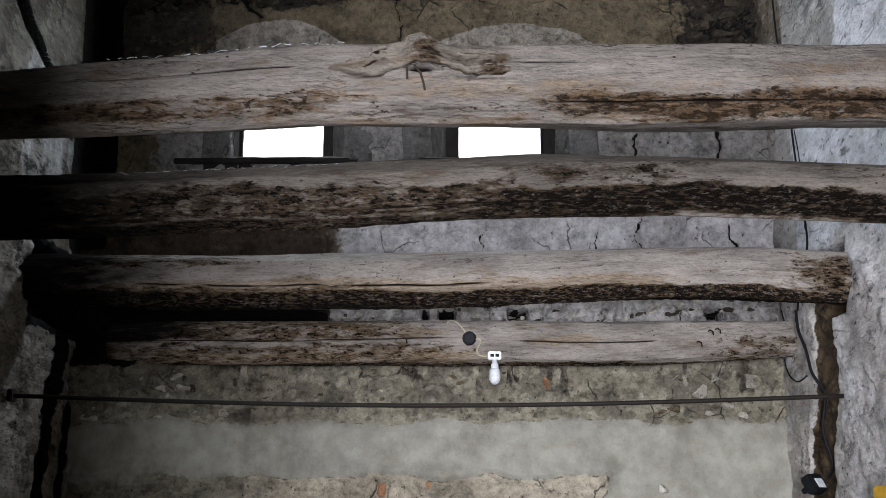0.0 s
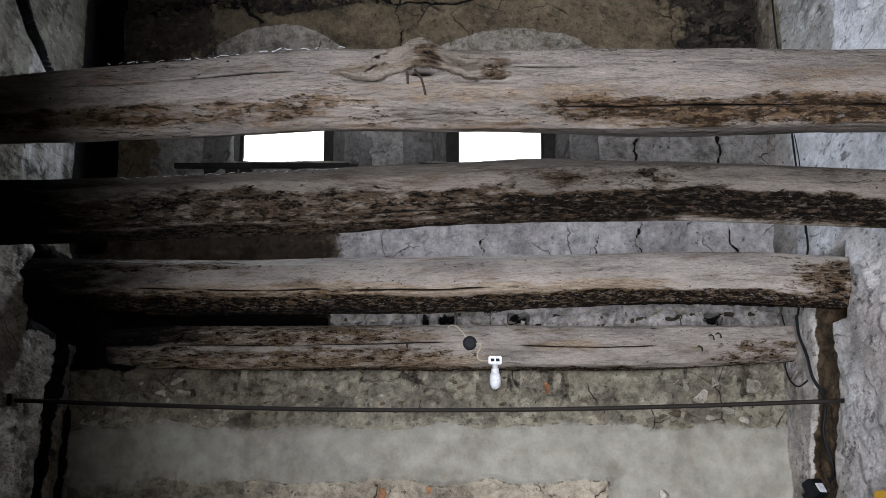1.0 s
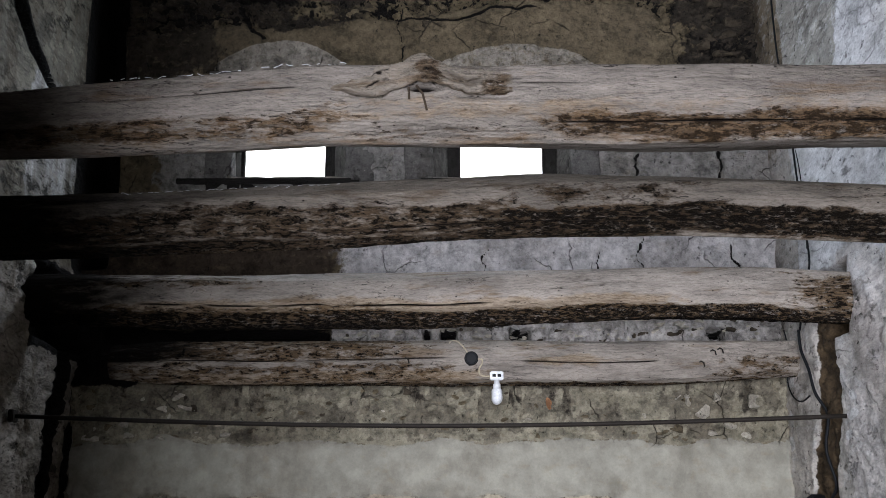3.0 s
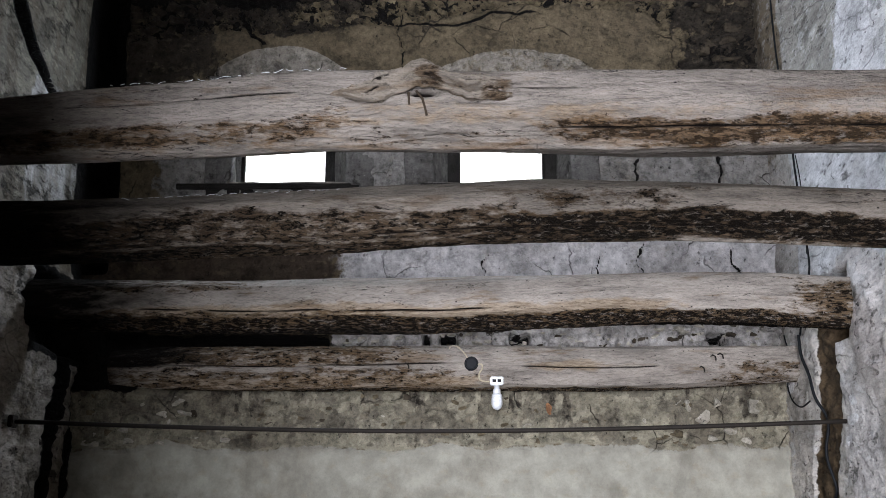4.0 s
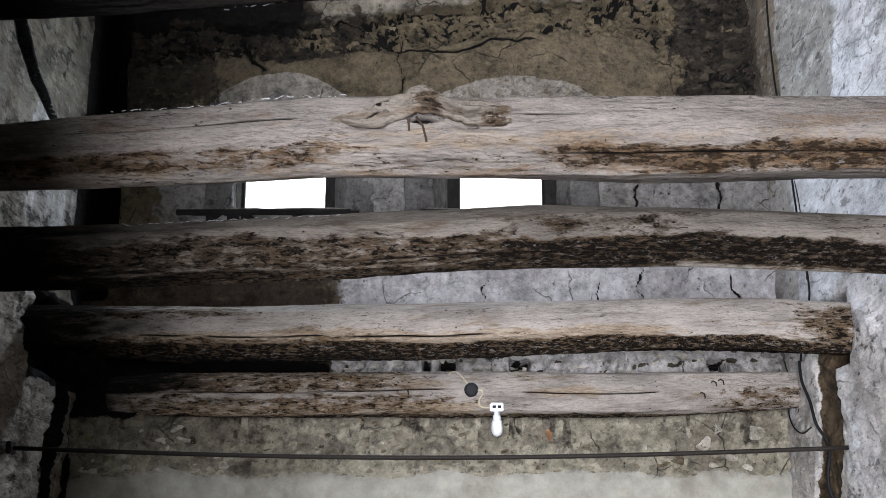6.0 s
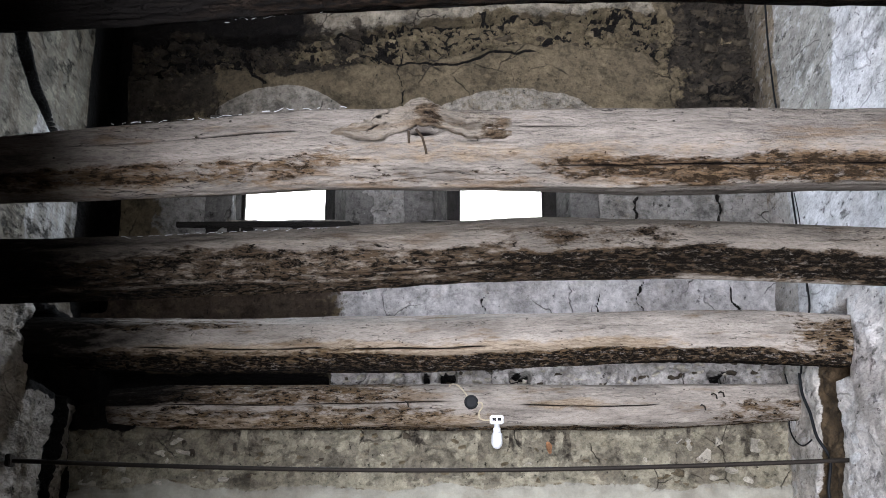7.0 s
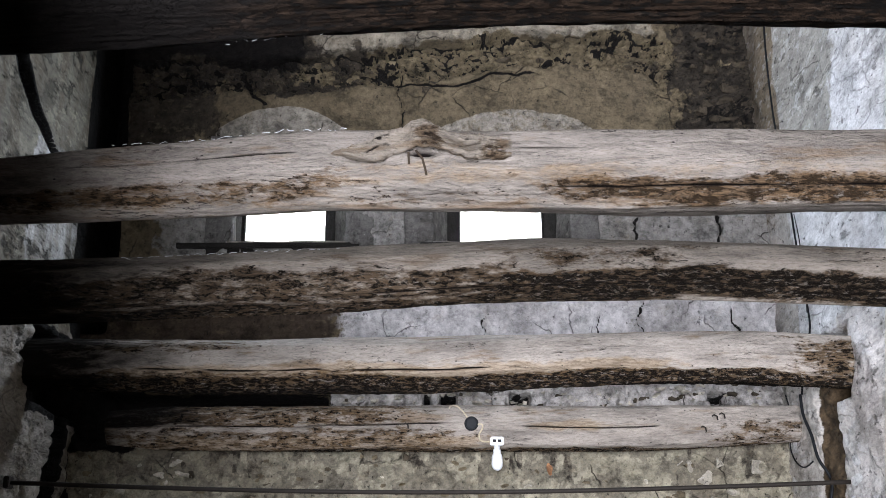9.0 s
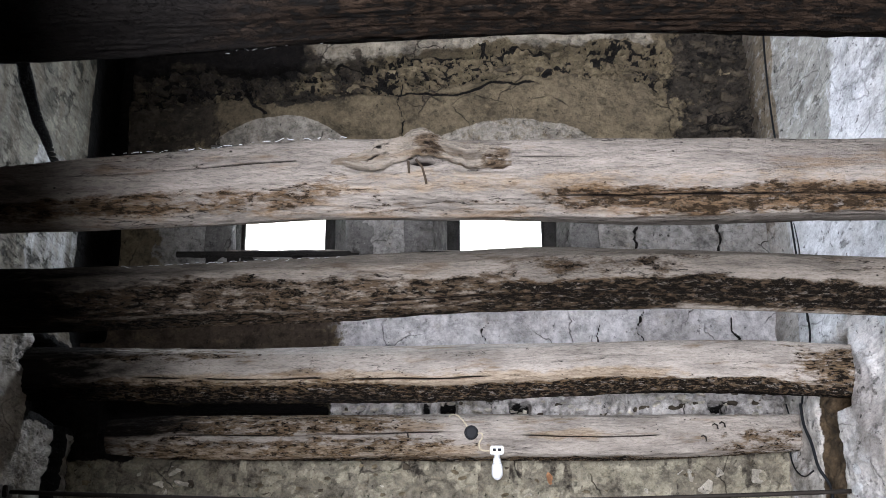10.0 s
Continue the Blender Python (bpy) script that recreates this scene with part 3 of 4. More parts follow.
slab("wall_left_core", (LEFT - 0.7, LEFT - 0.4, 4.3, 6.9, 1.25, TOP), LOW_BOUNCE, "core of the thick side wall")
slab("wall_right_core", (RIGHT + 0.4, RIGHT + 0.7, 4.3, 6.9, 1.25, TOP), LOW_BOUNCE, "core of the thick side wall")
slab("wall_front", (-2.5, -1.15, FRONT - 0.5, FRONT, 0.0, TOP), LOW_BOUNCE, "unseen front wall beside the assumed doorway, dark to cut bounce")
slab("wall_front_side", (0.85, 2.4, FRONT - 0.5, FRONT, 0.0, 4.35), LOW_BOUNCE, "unseen front wall beside the assumed doorway, dark to cut bounce")
slab("wall_front_upper", (0.85, 2.4, FRONT - 0.5, FRONT, 4.35, 6.25), LOW_BOUNCE, "unseen front wall beside the assumed high opening, dark to cut bounce")
slab("wall_front_middle", (-1.15, 0.85, FRONT - 0.5, FRONT, 2.85, 4.35), LOW_BOUNCE, "unseen front wall over the assumed doorway, dark to cut bounce")
slab("wall_front_head", (-1.15, 2.4, FRONT - 0.5, FRONT, 6.25, TOP), LOW_BOUNCE, "unseen front wall over the assumed high opening, dark to cut bounce")
# unseen panel added to keep the front light off the room's left side
slab("partition", (LEFT, -0.55, 0.80, 1.0, 0.0, TOP), LOW_BOUNCE, "unseen panel added to block front light from the left")
slab("wall_back_head", (-2.2, 2.0, BACK, BACK + 0.5, 5.5, TOP), LOW_BOUNCE, "unseen head of the back wall, dark to cut bounce")
slab("wall_left_head", (LEFT - 0.6, LEFT - 0.06, 4.3, 6.9, 5.5, TOP), LOW_BOUNCE, "unseen head of the side wall, dark to cut bounce")
slab("wall_right_head", (RIGHT + 0.06, RIGHT + 0.6, 4.3, 6.9, 5.5, TOP), LOW_BOUNCE, "unseen head of the side wall, dark to cut bounce")
# the outer leaf of the back wall, round the two windows
WA, WB = WINDOWS
slab("wall_back_outer", (-2.4, WA[0] - 0.12, BACK + 0.36, BACK + 0.7, 1.3, TOP), LOW_BOUNCE, "outer leaf of the thick back wall")
slab("wall_back_outer_pier", (WA[1] + 0.02, WB[0] - 0.05, BACK + 0.36, BACK + 0.7, 1.3, TOP), LOW_BOUNCE, "outer leaf of the thick back wall")
slab("wall_back_outer_side", (WB[1] + 0.08, 2.4, BACK + 0.36, BACK + 0.7, 1.3, TOP), LOW_BOUNCE, "outer leaf of the thick back wall")


# glowing panel added in place of the sky, so that the two openings show white
SKY_PANEL = bpy.data.materials.new("glowing_sky_panel")
SKY_PANEL.use_nodes = True
SKY_PANEL.node_tree.nodes.remove(SKY_PANEL.node_tree.nodes["Principled BSDF"])
glow = SKY_PANEL.node_tree.nodes.new("ShaderNodeEmission")
glow.inputs[0].default_value, glow.inputs[1].default_value = (0.93, 0.96, 1.0, 1), 2.2
SKY_PANEL.node_tree.links.new(glow.outputs[0], SKY_PANEL.node_tree.nodes["Material Output"].inputs[0])
slab("backdrop", (-7, 7, 12.0, 12.1, 2.0, 14.0), SKY_PANEL, "plain glowing panel standing for the sky behind the openings", "sky")


def window(name, x0, x1, flare, board):
    """A small opening through the thick wall: splayed reveals, dark timber outside and pale plaster inside, a sloping sill and a frame at the outer end."""
    root = tagged(new(name), "small bright opening with dark splayed reveals", "window", kind="structure")
    u0, u1, far, low = x0 * 1.05, x1 * 1.05, BACK + 0.30, 3.565
    for xi, xo, side in ((x0 - flare[0], u0, -1), (x1 + flare[1], u1, 1)):
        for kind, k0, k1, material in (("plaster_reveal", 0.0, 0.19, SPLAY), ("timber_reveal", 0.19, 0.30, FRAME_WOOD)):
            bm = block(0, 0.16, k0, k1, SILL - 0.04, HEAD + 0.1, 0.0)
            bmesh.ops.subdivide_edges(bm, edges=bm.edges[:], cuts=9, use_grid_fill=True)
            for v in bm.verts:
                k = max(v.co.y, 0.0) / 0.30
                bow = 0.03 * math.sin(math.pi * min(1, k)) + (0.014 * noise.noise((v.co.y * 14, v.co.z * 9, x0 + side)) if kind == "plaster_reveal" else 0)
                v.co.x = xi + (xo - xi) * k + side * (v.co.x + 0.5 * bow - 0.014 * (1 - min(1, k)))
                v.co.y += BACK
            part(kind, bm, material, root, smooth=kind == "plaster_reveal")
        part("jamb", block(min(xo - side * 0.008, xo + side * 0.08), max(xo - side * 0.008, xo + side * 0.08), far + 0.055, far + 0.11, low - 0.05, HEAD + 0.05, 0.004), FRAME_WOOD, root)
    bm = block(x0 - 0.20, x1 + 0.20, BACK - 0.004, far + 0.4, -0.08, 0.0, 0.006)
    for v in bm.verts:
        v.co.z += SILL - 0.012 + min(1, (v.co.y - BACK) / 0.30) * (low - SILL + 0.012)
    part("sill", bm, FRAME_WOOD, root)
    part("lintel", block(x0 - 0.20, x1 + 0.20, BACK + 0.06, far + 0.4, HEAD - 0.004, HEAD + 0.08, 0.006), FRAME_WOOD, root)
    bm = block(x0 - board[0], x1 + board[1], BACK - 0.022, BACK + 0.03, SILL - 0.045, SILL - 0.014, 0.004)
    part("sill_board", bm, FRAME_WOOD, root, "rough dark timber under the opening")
    return root


window("window_1", *WA, FLARE[0], (0.36, 0.15))
window("window_2", *WB, FLARE[1], (0.22, 0.10))


# ------------------------------------------------------------------ beams
def beam(y, stations, seed, label, material, sides=7, turn=0.3, splits=(), marks=(), hollows=(), skew=0.0):
    """A rough hewn log across the room. stations: x, height of the middle, half height; splits: angle, from x, to x,
    depth; marks: a kept value, how far down the face seen by the camera it begins and ends (0 the upper edge, 1 the
    lower), from x, to x, strength, softness along x; skew: how far the log runs towards the room per metre along x."""
    xs0, zs0, rs0 = (np.array(c) for c in zip(*stations))
    if skew:
        far = 1 - skew * xs0 / y
        xs0, zs0, rs0 = xs0 * far, 1.6 + (zs0 - 1.6) * far, rs0 * far
    n, m = 460, 150
    xs = np.linspace(xs0[0], xs0[-1], n)
    k = np.hanning(61)

    def glide(vals):
        return np.convolve(np.pad(np.interp(xs, xs0, vals), 30, mode="edge"), k / k.sum(), "valid")

    zc, r = glide(zs0), glide(rs0)
    x, t = np.meshgrid(xs, np.linspace(0, 2 * np.pi, m, endpoint=False), indexing="ij")
    w = 2 * np.pi / sides
    twist = turn + 0.15 * (x - xs0[0]) + 0.25 * smooth_noise(x * 0.8, x * 0 + seed, seed)
    facet = np.cos(w / 2) / np.cos(np.mod(t + twist, w) - w / 2)
    shape = 1 + 0.75 * (facet / facet.mean() - 1)
    a, b = np.cos(t), np.sin(t)
    wave = 0.09 * fbm(x * 1.6 + 10 * seed, b * 1.2 + a * 0.7 + 7, seed, 3)
    wrap = 0.5 - 0.5 * np.cos(t)  # the seam of the grain lies at the back
    ring = np.where(b >= 0, wrap, -wrap) * 14
    grain = fbm(x * 2.0 + 5 * seed, ring * 1.5, seed + 3, 5, 0.6)
    flakes = np.clip(fbm(x * 9, ring * 5, seed + 6, 3) - 0.08, 0, 1)
    rr = r[:, None] * (0.96 * shape * (1 + wave + 0.028 * grain) - 0.07 * flakes)
    gap = np.zeros(x.shape)
    for angle, xa, xb, deep in splits:
        path = angle + 0.10 * fbm(x * 2.5, x * 0 + angle, seed + 8, 3)
        near = np.abs(np.angle(np.exp(1j * (t - path))))
        cut = np.clip(1 - near / 0.05, 0, 1) * band(x + 0.1 * smooth_noise(x * 9, x * 0, seed), xa, xb, 0.1) * np.clip(0.9 + 1.6 * smooth_noise(x * 6, x * 0, seed + 2), 0, 1)
        gap = np.maximum(gap, cut)
        rr = rr - deep * cut
    # the deepest hollow is also coloured near black, as shade under the knot
    for hx, hz, wx, wz, deep in hollows:
        pit = np.exp(-((x - hx) / wx) ** 2 - ((zc[:, None] + rr * b - hz) / wz) ** 2) * (a < 0)
        rr, gap = rr - deep * pit, np.maximum(gap, pit * (deep > 0.03))
    # 0 to 1 down the outline seen from the camera, about 0.35 rad below
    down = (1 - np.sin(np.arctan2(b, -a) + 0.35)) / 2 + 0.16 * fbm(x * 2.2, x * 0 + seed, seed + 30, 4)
    kept = {"bark_shade": np.zeros(x.shape), "tan": np.zeros(x.shape), "soot_shade": np.zeros(x.shape)}
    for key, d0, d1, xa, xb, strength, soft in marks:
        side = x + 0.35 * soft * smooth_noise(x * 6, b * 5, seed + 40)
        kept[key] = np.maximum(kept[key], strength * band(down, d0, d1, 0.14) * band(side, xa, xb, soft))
    rest = kept["bark_shade"]
    rr = rr - 0.05 * r[:, None] * rest * (0.6 + fbm(x * 14, ring * 8, seed + 33, 3))
    y = y - skew * x
    verts = np.stack([x.ravel(), (y + rr * a).ravel(), (zc[:, None] + rr * b).ravel()], 1)
    i = np.arange(n * m).reshape(n, m)
    j = np.roll(i, -1, 1)
    faces = [tuple(f) for f in np.stack([i[:-1], i[1:], j[1:], j[:-1]], -1).reshape(-1, 4)]
    faces += [tuple(i[0][::-1]), tuple(i[-1])]
    return tagged(mesh_object("log_beam", verts, faces, material, values={"gap": gap, **kept}), label, "beam", group="floor beams")


# Dark marks on the logs also paint underside and left-end shade, fitted to the view.
ALL = (-0.5, 1.5)
beam(1.98, [(-2.06, 2.70, 0.12), (-0.9, 2.72, 0.12), (-0.4, 2.75, 0.12), (0.0, 2.78, 0.12), (0.5, 2.79, 0.12), (0.95, 2.78, 0.12), (1.89, 2.75, 0.12)], 1,
     "near-black old log beam with flaking limewash", DARK_WOOD, marks=[("bark_shade", *ALL, -3, 3, 0.75, 0.4), ("soot_shade", *ALL, -3, -0.33, 1.0, 0.5)])
knotted = beam(2.85, [(-2.06, 2.58, 0.095), (-1.2, 2.626, 0.098), (-0.9, 2.648, 0.109), (-0.67, 2.659, 0.112), (-0.44, 2.68, 0.120), (-0.28, 2.687, 0.119), (0.18, 2.681, 0.115),
     (0.49, 2.677, 0.121), (0.8, 2.68, 0.119), (1.21, 2.685, 0.11), (1.89, 2.68, 0.105)], 2, "greyed log beam with a torn knot and long splits", KNOTTED_WOOD, 6, 0.5,
     [(3.88, 0.3, 1.7, 0.02), (2.95, -0.95, -0.4, 0.012), (2.8, 0.17, 0.36, 0.012)],
     [("bark_shade", 0.60, 0.93, 0.32, 3, 0.85, 0.45), ("bark_shade", 0.50, 0.82, -3, -0.25, 0.55, 0.4), ("bark_shade", 0.80, 0.98, -0.3, 0.4, 0.35, 0.3), ("tan", 0.45, 0.75, -0.35, 0.6, 0.48, 0.3),
      ("tan", 0.40, 0.66, 0.5, 1.3, 0.36, 0.3), ("tan", 0.55, 0.9, -1.3, -0.5, 0.45, 0.3), ("soot_shade", *ALL, -3, -0.95, 0.62, 0.9)],
     [(-0.058, 2.702, 0.035, 0.013, 0.05), (-0.2, 2.675, 0.06, 0.01, 0.02), (0.09, 2.672, 0.07, 0.01, 0.02)])
beam(3.85, [(-2.06, 2.59, 0.115), (-1.59, 2.60, 0.114), (-1.19, 2.611, 0.115), (-0.78, 2.63, 0.117), (-0.37, 2.648, 0.117), (0.03, 2.67, 0.112), (0.44, 2.687, 0.118),
     (0.85, 2.684, 0.113), (1.255, 2.666, 0.113), (1.6, 2.652, 0.113), (1.89, 2.645, 0.113)], 3, "bowed dark brown log beam, painted darker underneath", BROWN_WOOD, 6, 0.2,
     [(3.9, -0.3, 1.5, 0.015)],
     [("bark_shade", 0.48, 0.98, 0.10, 3, 1.2, 0.5), ("bark_shade", 0.30, 0.85, -1.6, 0.3, 0.68, 0.3), ("bark_shade", 0.84, 1.3, -3, 0.4, 0.85, 0.3), ("bark_shade", 0.12, 0.40, 0.25, 0.9, 0.5, 0.3),
      ("tan", 0.40, 0.62, -0.4, 1.0, 0.4, 0.4), ("soot_shade", *ALL, -3, -1.12, 1.0, 0.9)])
beam(5.1, [(-2.2, 2.579, 0.12), (-1.73, 2.579, 0.122), (-1.28, 2.576, 0.13), (-0.75, 2.572, 0.134), (-0.22, 2.579, 0.133), (0.31, 2.591, 0.134), (0.84, 2.61, 0.132), (1.37, 2.611, 0.133),
     (1.90, 2.583, 0.131)], 4, "pale weathered log beam let into the side walls", WOOD, 6, 0.35, [(3.45, -1.4, 0.2, 0.012)],
     [("bark_shade", 0.63, 1.4, -3, 3, 1.2, 0.3), ("bark_shade", 0.76, 1.4, -3, 3, 1.7, 0.3), ("bark_shade", 0.50, 0.72, -1.7, -0.2, 0.5, 0.3), ("bark_shade", 0.0, 1.0, 1.58, 3, 0.8, 0.3), ("bark_shade", 0.0, 0.22, -2.0, -0.8, 0.45, 0.3),
      ("tan", 0.42, 0.75, -1.5, 1.0, 0.9, 0.4), ("soot_shade", *ALL, -3, -1.48, 1.0, 0.8), ("soot_shade", 0.90, 1.5, -3, 3, 0.7, 0.3)], skew=0.085)
lamp_beam = beam(5.8, [(-1.74, 2.384, 0.085), (-1.6, 2.38, 0.105), (-1.44, 2.377, 0.116), (-0.84, 2.378, 0.123), (-0.25, 2.384, 0.123), (0.345, 2.384, 0.121), (0.94, 2.376, 0.121), (1.53, 2.394, 0.108),
     (1.86, 2.405, 0.098)], 5, "split greyed log beam along the back wall", WOOD, 7, 0.1, [(3.10, -1.7, 0.05, 0.03), (3.2, 0.25, 1.1, 0.022)],
     [("bark_shade", -0.3, 0.34, -1.8, -0.1, 0.62, 0.5), ("bark_shade", 0.38, 0.92, -1.8, 0.1, 0.50, 0.5), ("bark_shade", 0.88, 1.4, -1.8, 3, 0.95, 0.2), ("bark_shade", 0.2, 0.9, 1.42, 3, 0.5, 0.2),
      ("tan", 0.55, 0.95, -1.6, 0.3, 0.7, 0.4), ("tan", 0.25, 0.45, 0.45, 0.85, 0.8, 0.2), ("soot_shade", -0.5, 0.36, -3, -1.25, 0.9, 0.5), ("soot_shade", *ALL, -3, -1.68, 0.8, 0.2)])


def torn_knot(parent):
    """The scar of a torn branch: an arched tongue of wood with a hollow below it."""
    low = [(-0.30, 2.686), (-0.186, 2.674), (-0.126, 2.686), (-0.081, 2.706), (-0.036, 2.709), (0.009, 2.694), (0.054, 2.675), (0.178, 2.680)]
    high = [(-0.30, 2.692), (-0.202, 2.733), (-0.157, 2.751), (-0.097, 2.775), (-0.059, 2.785), (-0.021, 2.774), (0.024, 2.751), (0.099, 2.741), (0.178, 2.728)]
    n, m = 120, 40
    xs = np.linspace(-0.30, 0.178, n)
    lo, hi = np.interp(xs, *zip(*low)) + 0.010 * fbm(xs * 22, xs * 0, 62, 4), np.interp(xs, *zip(*high)) + 0.016 * fbm(xs * 18, xs * 0, 63, 4, 0.6)
    x, t = np.meshgrid(xs, np.linspace(0, 2 * np.pi, m, endpoint=False), indexing="ij")
    mid, half = ((lo + hi) / 2)[:, None], ((hi - lo) / 2)[:, None]
    rough = 1 + 1.3 * fbm(x * 17, np.cos(t) * 2.6 + np.sin(t) * 3.2, 61, 5, 0.6)
    front = 2.752 - 0.022 * np.sin(np.pi * (x + 0.30) / 0.478)
    y = front + 0.024 * np.cos(t) * (0.6 + 0.4 * rough) + 0.022 * np.exp(-((np.sin(t) + 0.1) / 0.35) ** 2) * (np.cos(t) < 0)
    z = mid + half * np.sin(t) * (0.97 + 0.22 * (rough - 1)) + 0.004 * fbm(x * 18, t * 0 + 3, 66, 3)
    rise = (z - lo[:, None]) / np.maximum(hi - lo, 0.01)[:, None] + 0.25 * fbm(x * 12, z * 0, 67, 4)
    scar = np.zeros(x.shape)
    for level, xa, xb in ((0.30, -0.25, -0.08), (0.62, -0.2, 0.0), (0.45, 0.02, 0.17), (0.75, 0.05, 0.14)):
        scar = np.maximum(scar, np.clip(1 - np.abs(rise - level) / 0.07, 0, 1) * band(x, xa, xb, 0.05) * (np.cos(t) < 0.2))
    pit = np.exp(-((x + 0.172) / 0.009) ** 2 - ((z - 2.728) / 0.006) ** 2) * (np.cos(t) < 0.2)
    scar = np.maximum(scar * np.clip(0.6 + 2 * fbm(x * 30, z * 30, 68, 3), 0, 1), pit)
    y = y + 0.009 * scar + 0.012 * fbm(x * 26, z * 60, 69, 4, 0.6)
    rot = 0.75 * band(x, -0.08, 0.0, 0.04) * band(z, 2.70, 2.775, 0.03) + 0.6 * band(x, 0.085, 0.17, 0.04) * band(z, 2.67, 2.735, 0.02)
    i = np.arange(n * m).reshape(n, m)
    j = np.roll(i, -1, 1)
    faces = [tuple(f) for f in np.stack([i[:-1], i[1:], j[1:], j[:-1]], -1).reshape(-1, 4)] + [tuple(i[0][::-1]), tuple(i[-1])]
    mesh_object("torn_knot", np.stack([x.ravel(), y.ravel(), z.ravel()], 1), faces, KNOT_WOOD, parent, "tan torn knot arched over a hollow", values={"bark_shade": rot, "tan": 0.25 + 0 * x, "gap": scar, "soot_shade": 0 * x})
    for pts in ([(-0.075, 2.738, 2.70), (-0.058, 2.732, 2.675), (-0.05, 2.733, 2.645), (-0.047, 2.735, 2.63)], [(-0.095, 2.738, 2.695), (-0.093, 2.735, 2.66)]):
        part("splinter", tube(pts, 0.0032, 6), SPLINTER, parent)


torn_knot(knotted)


# ------------------------------------------------------------------ things
rod = [(LEFT + 0.035 + (RIGHT - LEFT + 0.0) * k / 24, 5.11, 2.047 - 0.045 * math.sin(math.pi * k / 24)) for k in range(25)]
tie = tagged(part("tie_rod", tube(rod, 0.0105, 10), IRON, None, smooth=True), "thin dark iron tie rod sagging between the walls", "rod")
for ax in (LEFT + 0.03, RIGHT + 0.025):
    part("anchor_plate", block(ax - 0.012, ax + 0.012, 5.075, 5.145, 2.02, 2.075, 0.004), IRON, tie)


def lathe(profile, axis, origin, sides=24):
    """A turned body; profile: distance along the axis and radius."""
    axis = Vector(axis).normalized()
    a = axis.orthogonal().normalized()
    b = axis.cross(a)
    bm = bmesh.new()
    rings = [[bm.verts.new(Vector(origin) + axis * d + r * (math.cos(t) * a + math.sin(t) * b)) for t in (2 * math.pi * k / sides for k in range(sides))] for d, r in profile]
    for r, s in zip(rings, rings[1:]):
        for k in range(sides):
            bm.faces.new((r[k], r[(k + 1) % sides], s[(k + 1) % sides], s[k]))
    bm.faces.new(rings[0]), bm.faces.new(rings[-1])
    return bm


FACE = 5.8 - 0.125
lamp = tagged(new("bulb_lamp"), "unlit white bulb in a white bracket lampholder", "lamp")
part("bracket", block(0.229, 0.297, FACE - 0.03, FACE + 0.02, 2.276, 2.319, 0.005), WHITE_PLASTIC, lamp)
for dx in (-0.013, 0.013):
    part("slot", block(0.263 + dx - 0.009, 0.263 + dx + 0.009, FACE - 0.0325, FACE - 0.028, 2.290, 2.305, 0.001), BLACK_PLASTIC, lamp, "dark screw slot")
part("collar", lathe([(0, 0.014), (0.02, 0.014), (0.022, 0.019), (0.045, 0.020)], (0, 0, -1), (0.263, FACE - 0.012, 2.278)), WHITE_PLASTIC, lamp, smooth=True)
part("bulb", lathe([(0, 0.016), (0.006, 0.024), (0.018, 0.0275), (0.05, 0.029), (0.064, 0.027), (0.076, 0.020), (0.083, 0.011), (0.086, 0.002)], (0, 0, -1), (0.263, FACE - 0.012, 2.236)), WHITE_PLASTIC, lamp, smooth=True)
box = tagged(new("junction_box"), "round black junction box fixed to a log beam", "junction box")
part("body", lathe([(0, 0.036), (0.022, 0.036), (0.026, 0.032)], (0, -1, 0), (0.135, FACE + 0.012, 2.388)), BLACK_PLASTIC, box)
part("lid", lathe([(0, 0.031), (0.006, 0.030), (0.008, 0.024)], (0, -1, 0), (0.135, FACE - 0.0135, 2.388)), BLACK_PLASTIC, box)


def curve_points(points, steps=8):
    pts = [Vector(p) for p in points]
    out = []
    for i in range(len(pts) - 1):
        p0, p1, p2, p3 = pts[max(i - 1, 0)], pts[i], pts[i + 1], pts[min(i + 2, len(pts) - 1)]
        for k in range(steps):
            t = k / steps
            out.append(0.5 * ((2 * p1) + (p2 - p0) * t + (2 * p0 - 5 * p1 + 4 * p2 - p3) * t * t + (3 * p1 - p0 - 3 * p2 + p3) * t ** 3))
    return out + [pts[-1]]


def cable(points, radius, material, label):
    return tagged(part("cable", tube(curve_points(points), radius, 8), material, None, smooth=True), label, "cable")


cable([(0.160, FACE - 0.008, 2.382), (0.187, FACE - 0.012, 2.383), (0.190, FACE - 0.012, 2.362), (0.175, FACE - 0.010, 2.335), (0.178, FACE - 0.010, 2.306), (0.205, FACE - 0.012, 2.295), (0.232, FACE - 0.01, 2.297)],
      0.0042, CREAM_CABLE, "short cream cable from junction box to lampholder")
cable([(0.118, FACE - 0.004, 2.415), (0.09, FACE - 0.008, 2.452), (0.06, FACE + 0.0, 2.478), (0.03, FACE + 0.03, 2.482), (0.02, FACE + 0.06, 2.46)], 0.0035, CREAM_CABLE, "thin pale cable looping over a beam")


def on_right(y, z, out=0.008):
    return (RIGHT - float(right_relief(np.array([y]), np.array([z]))[0]) - out, y, z)


cable([on_right(y, z, 0.012) for y, z in ((5.66, 5.3), (5.655, 4.8), (5.645, 4.5), (5.64, 4.25), (5.62, 3.97), (5.57, 3.7), (5.54, 3.465), (5.51, 3.27), (5.44, 3.05), (5.39, 2.91), (5.39, 2.80), (5.5, 2.66), (5.62, 2.524))],
      0.0055, BLACK_PLASTIC, "black cable hanging down the pale wall")
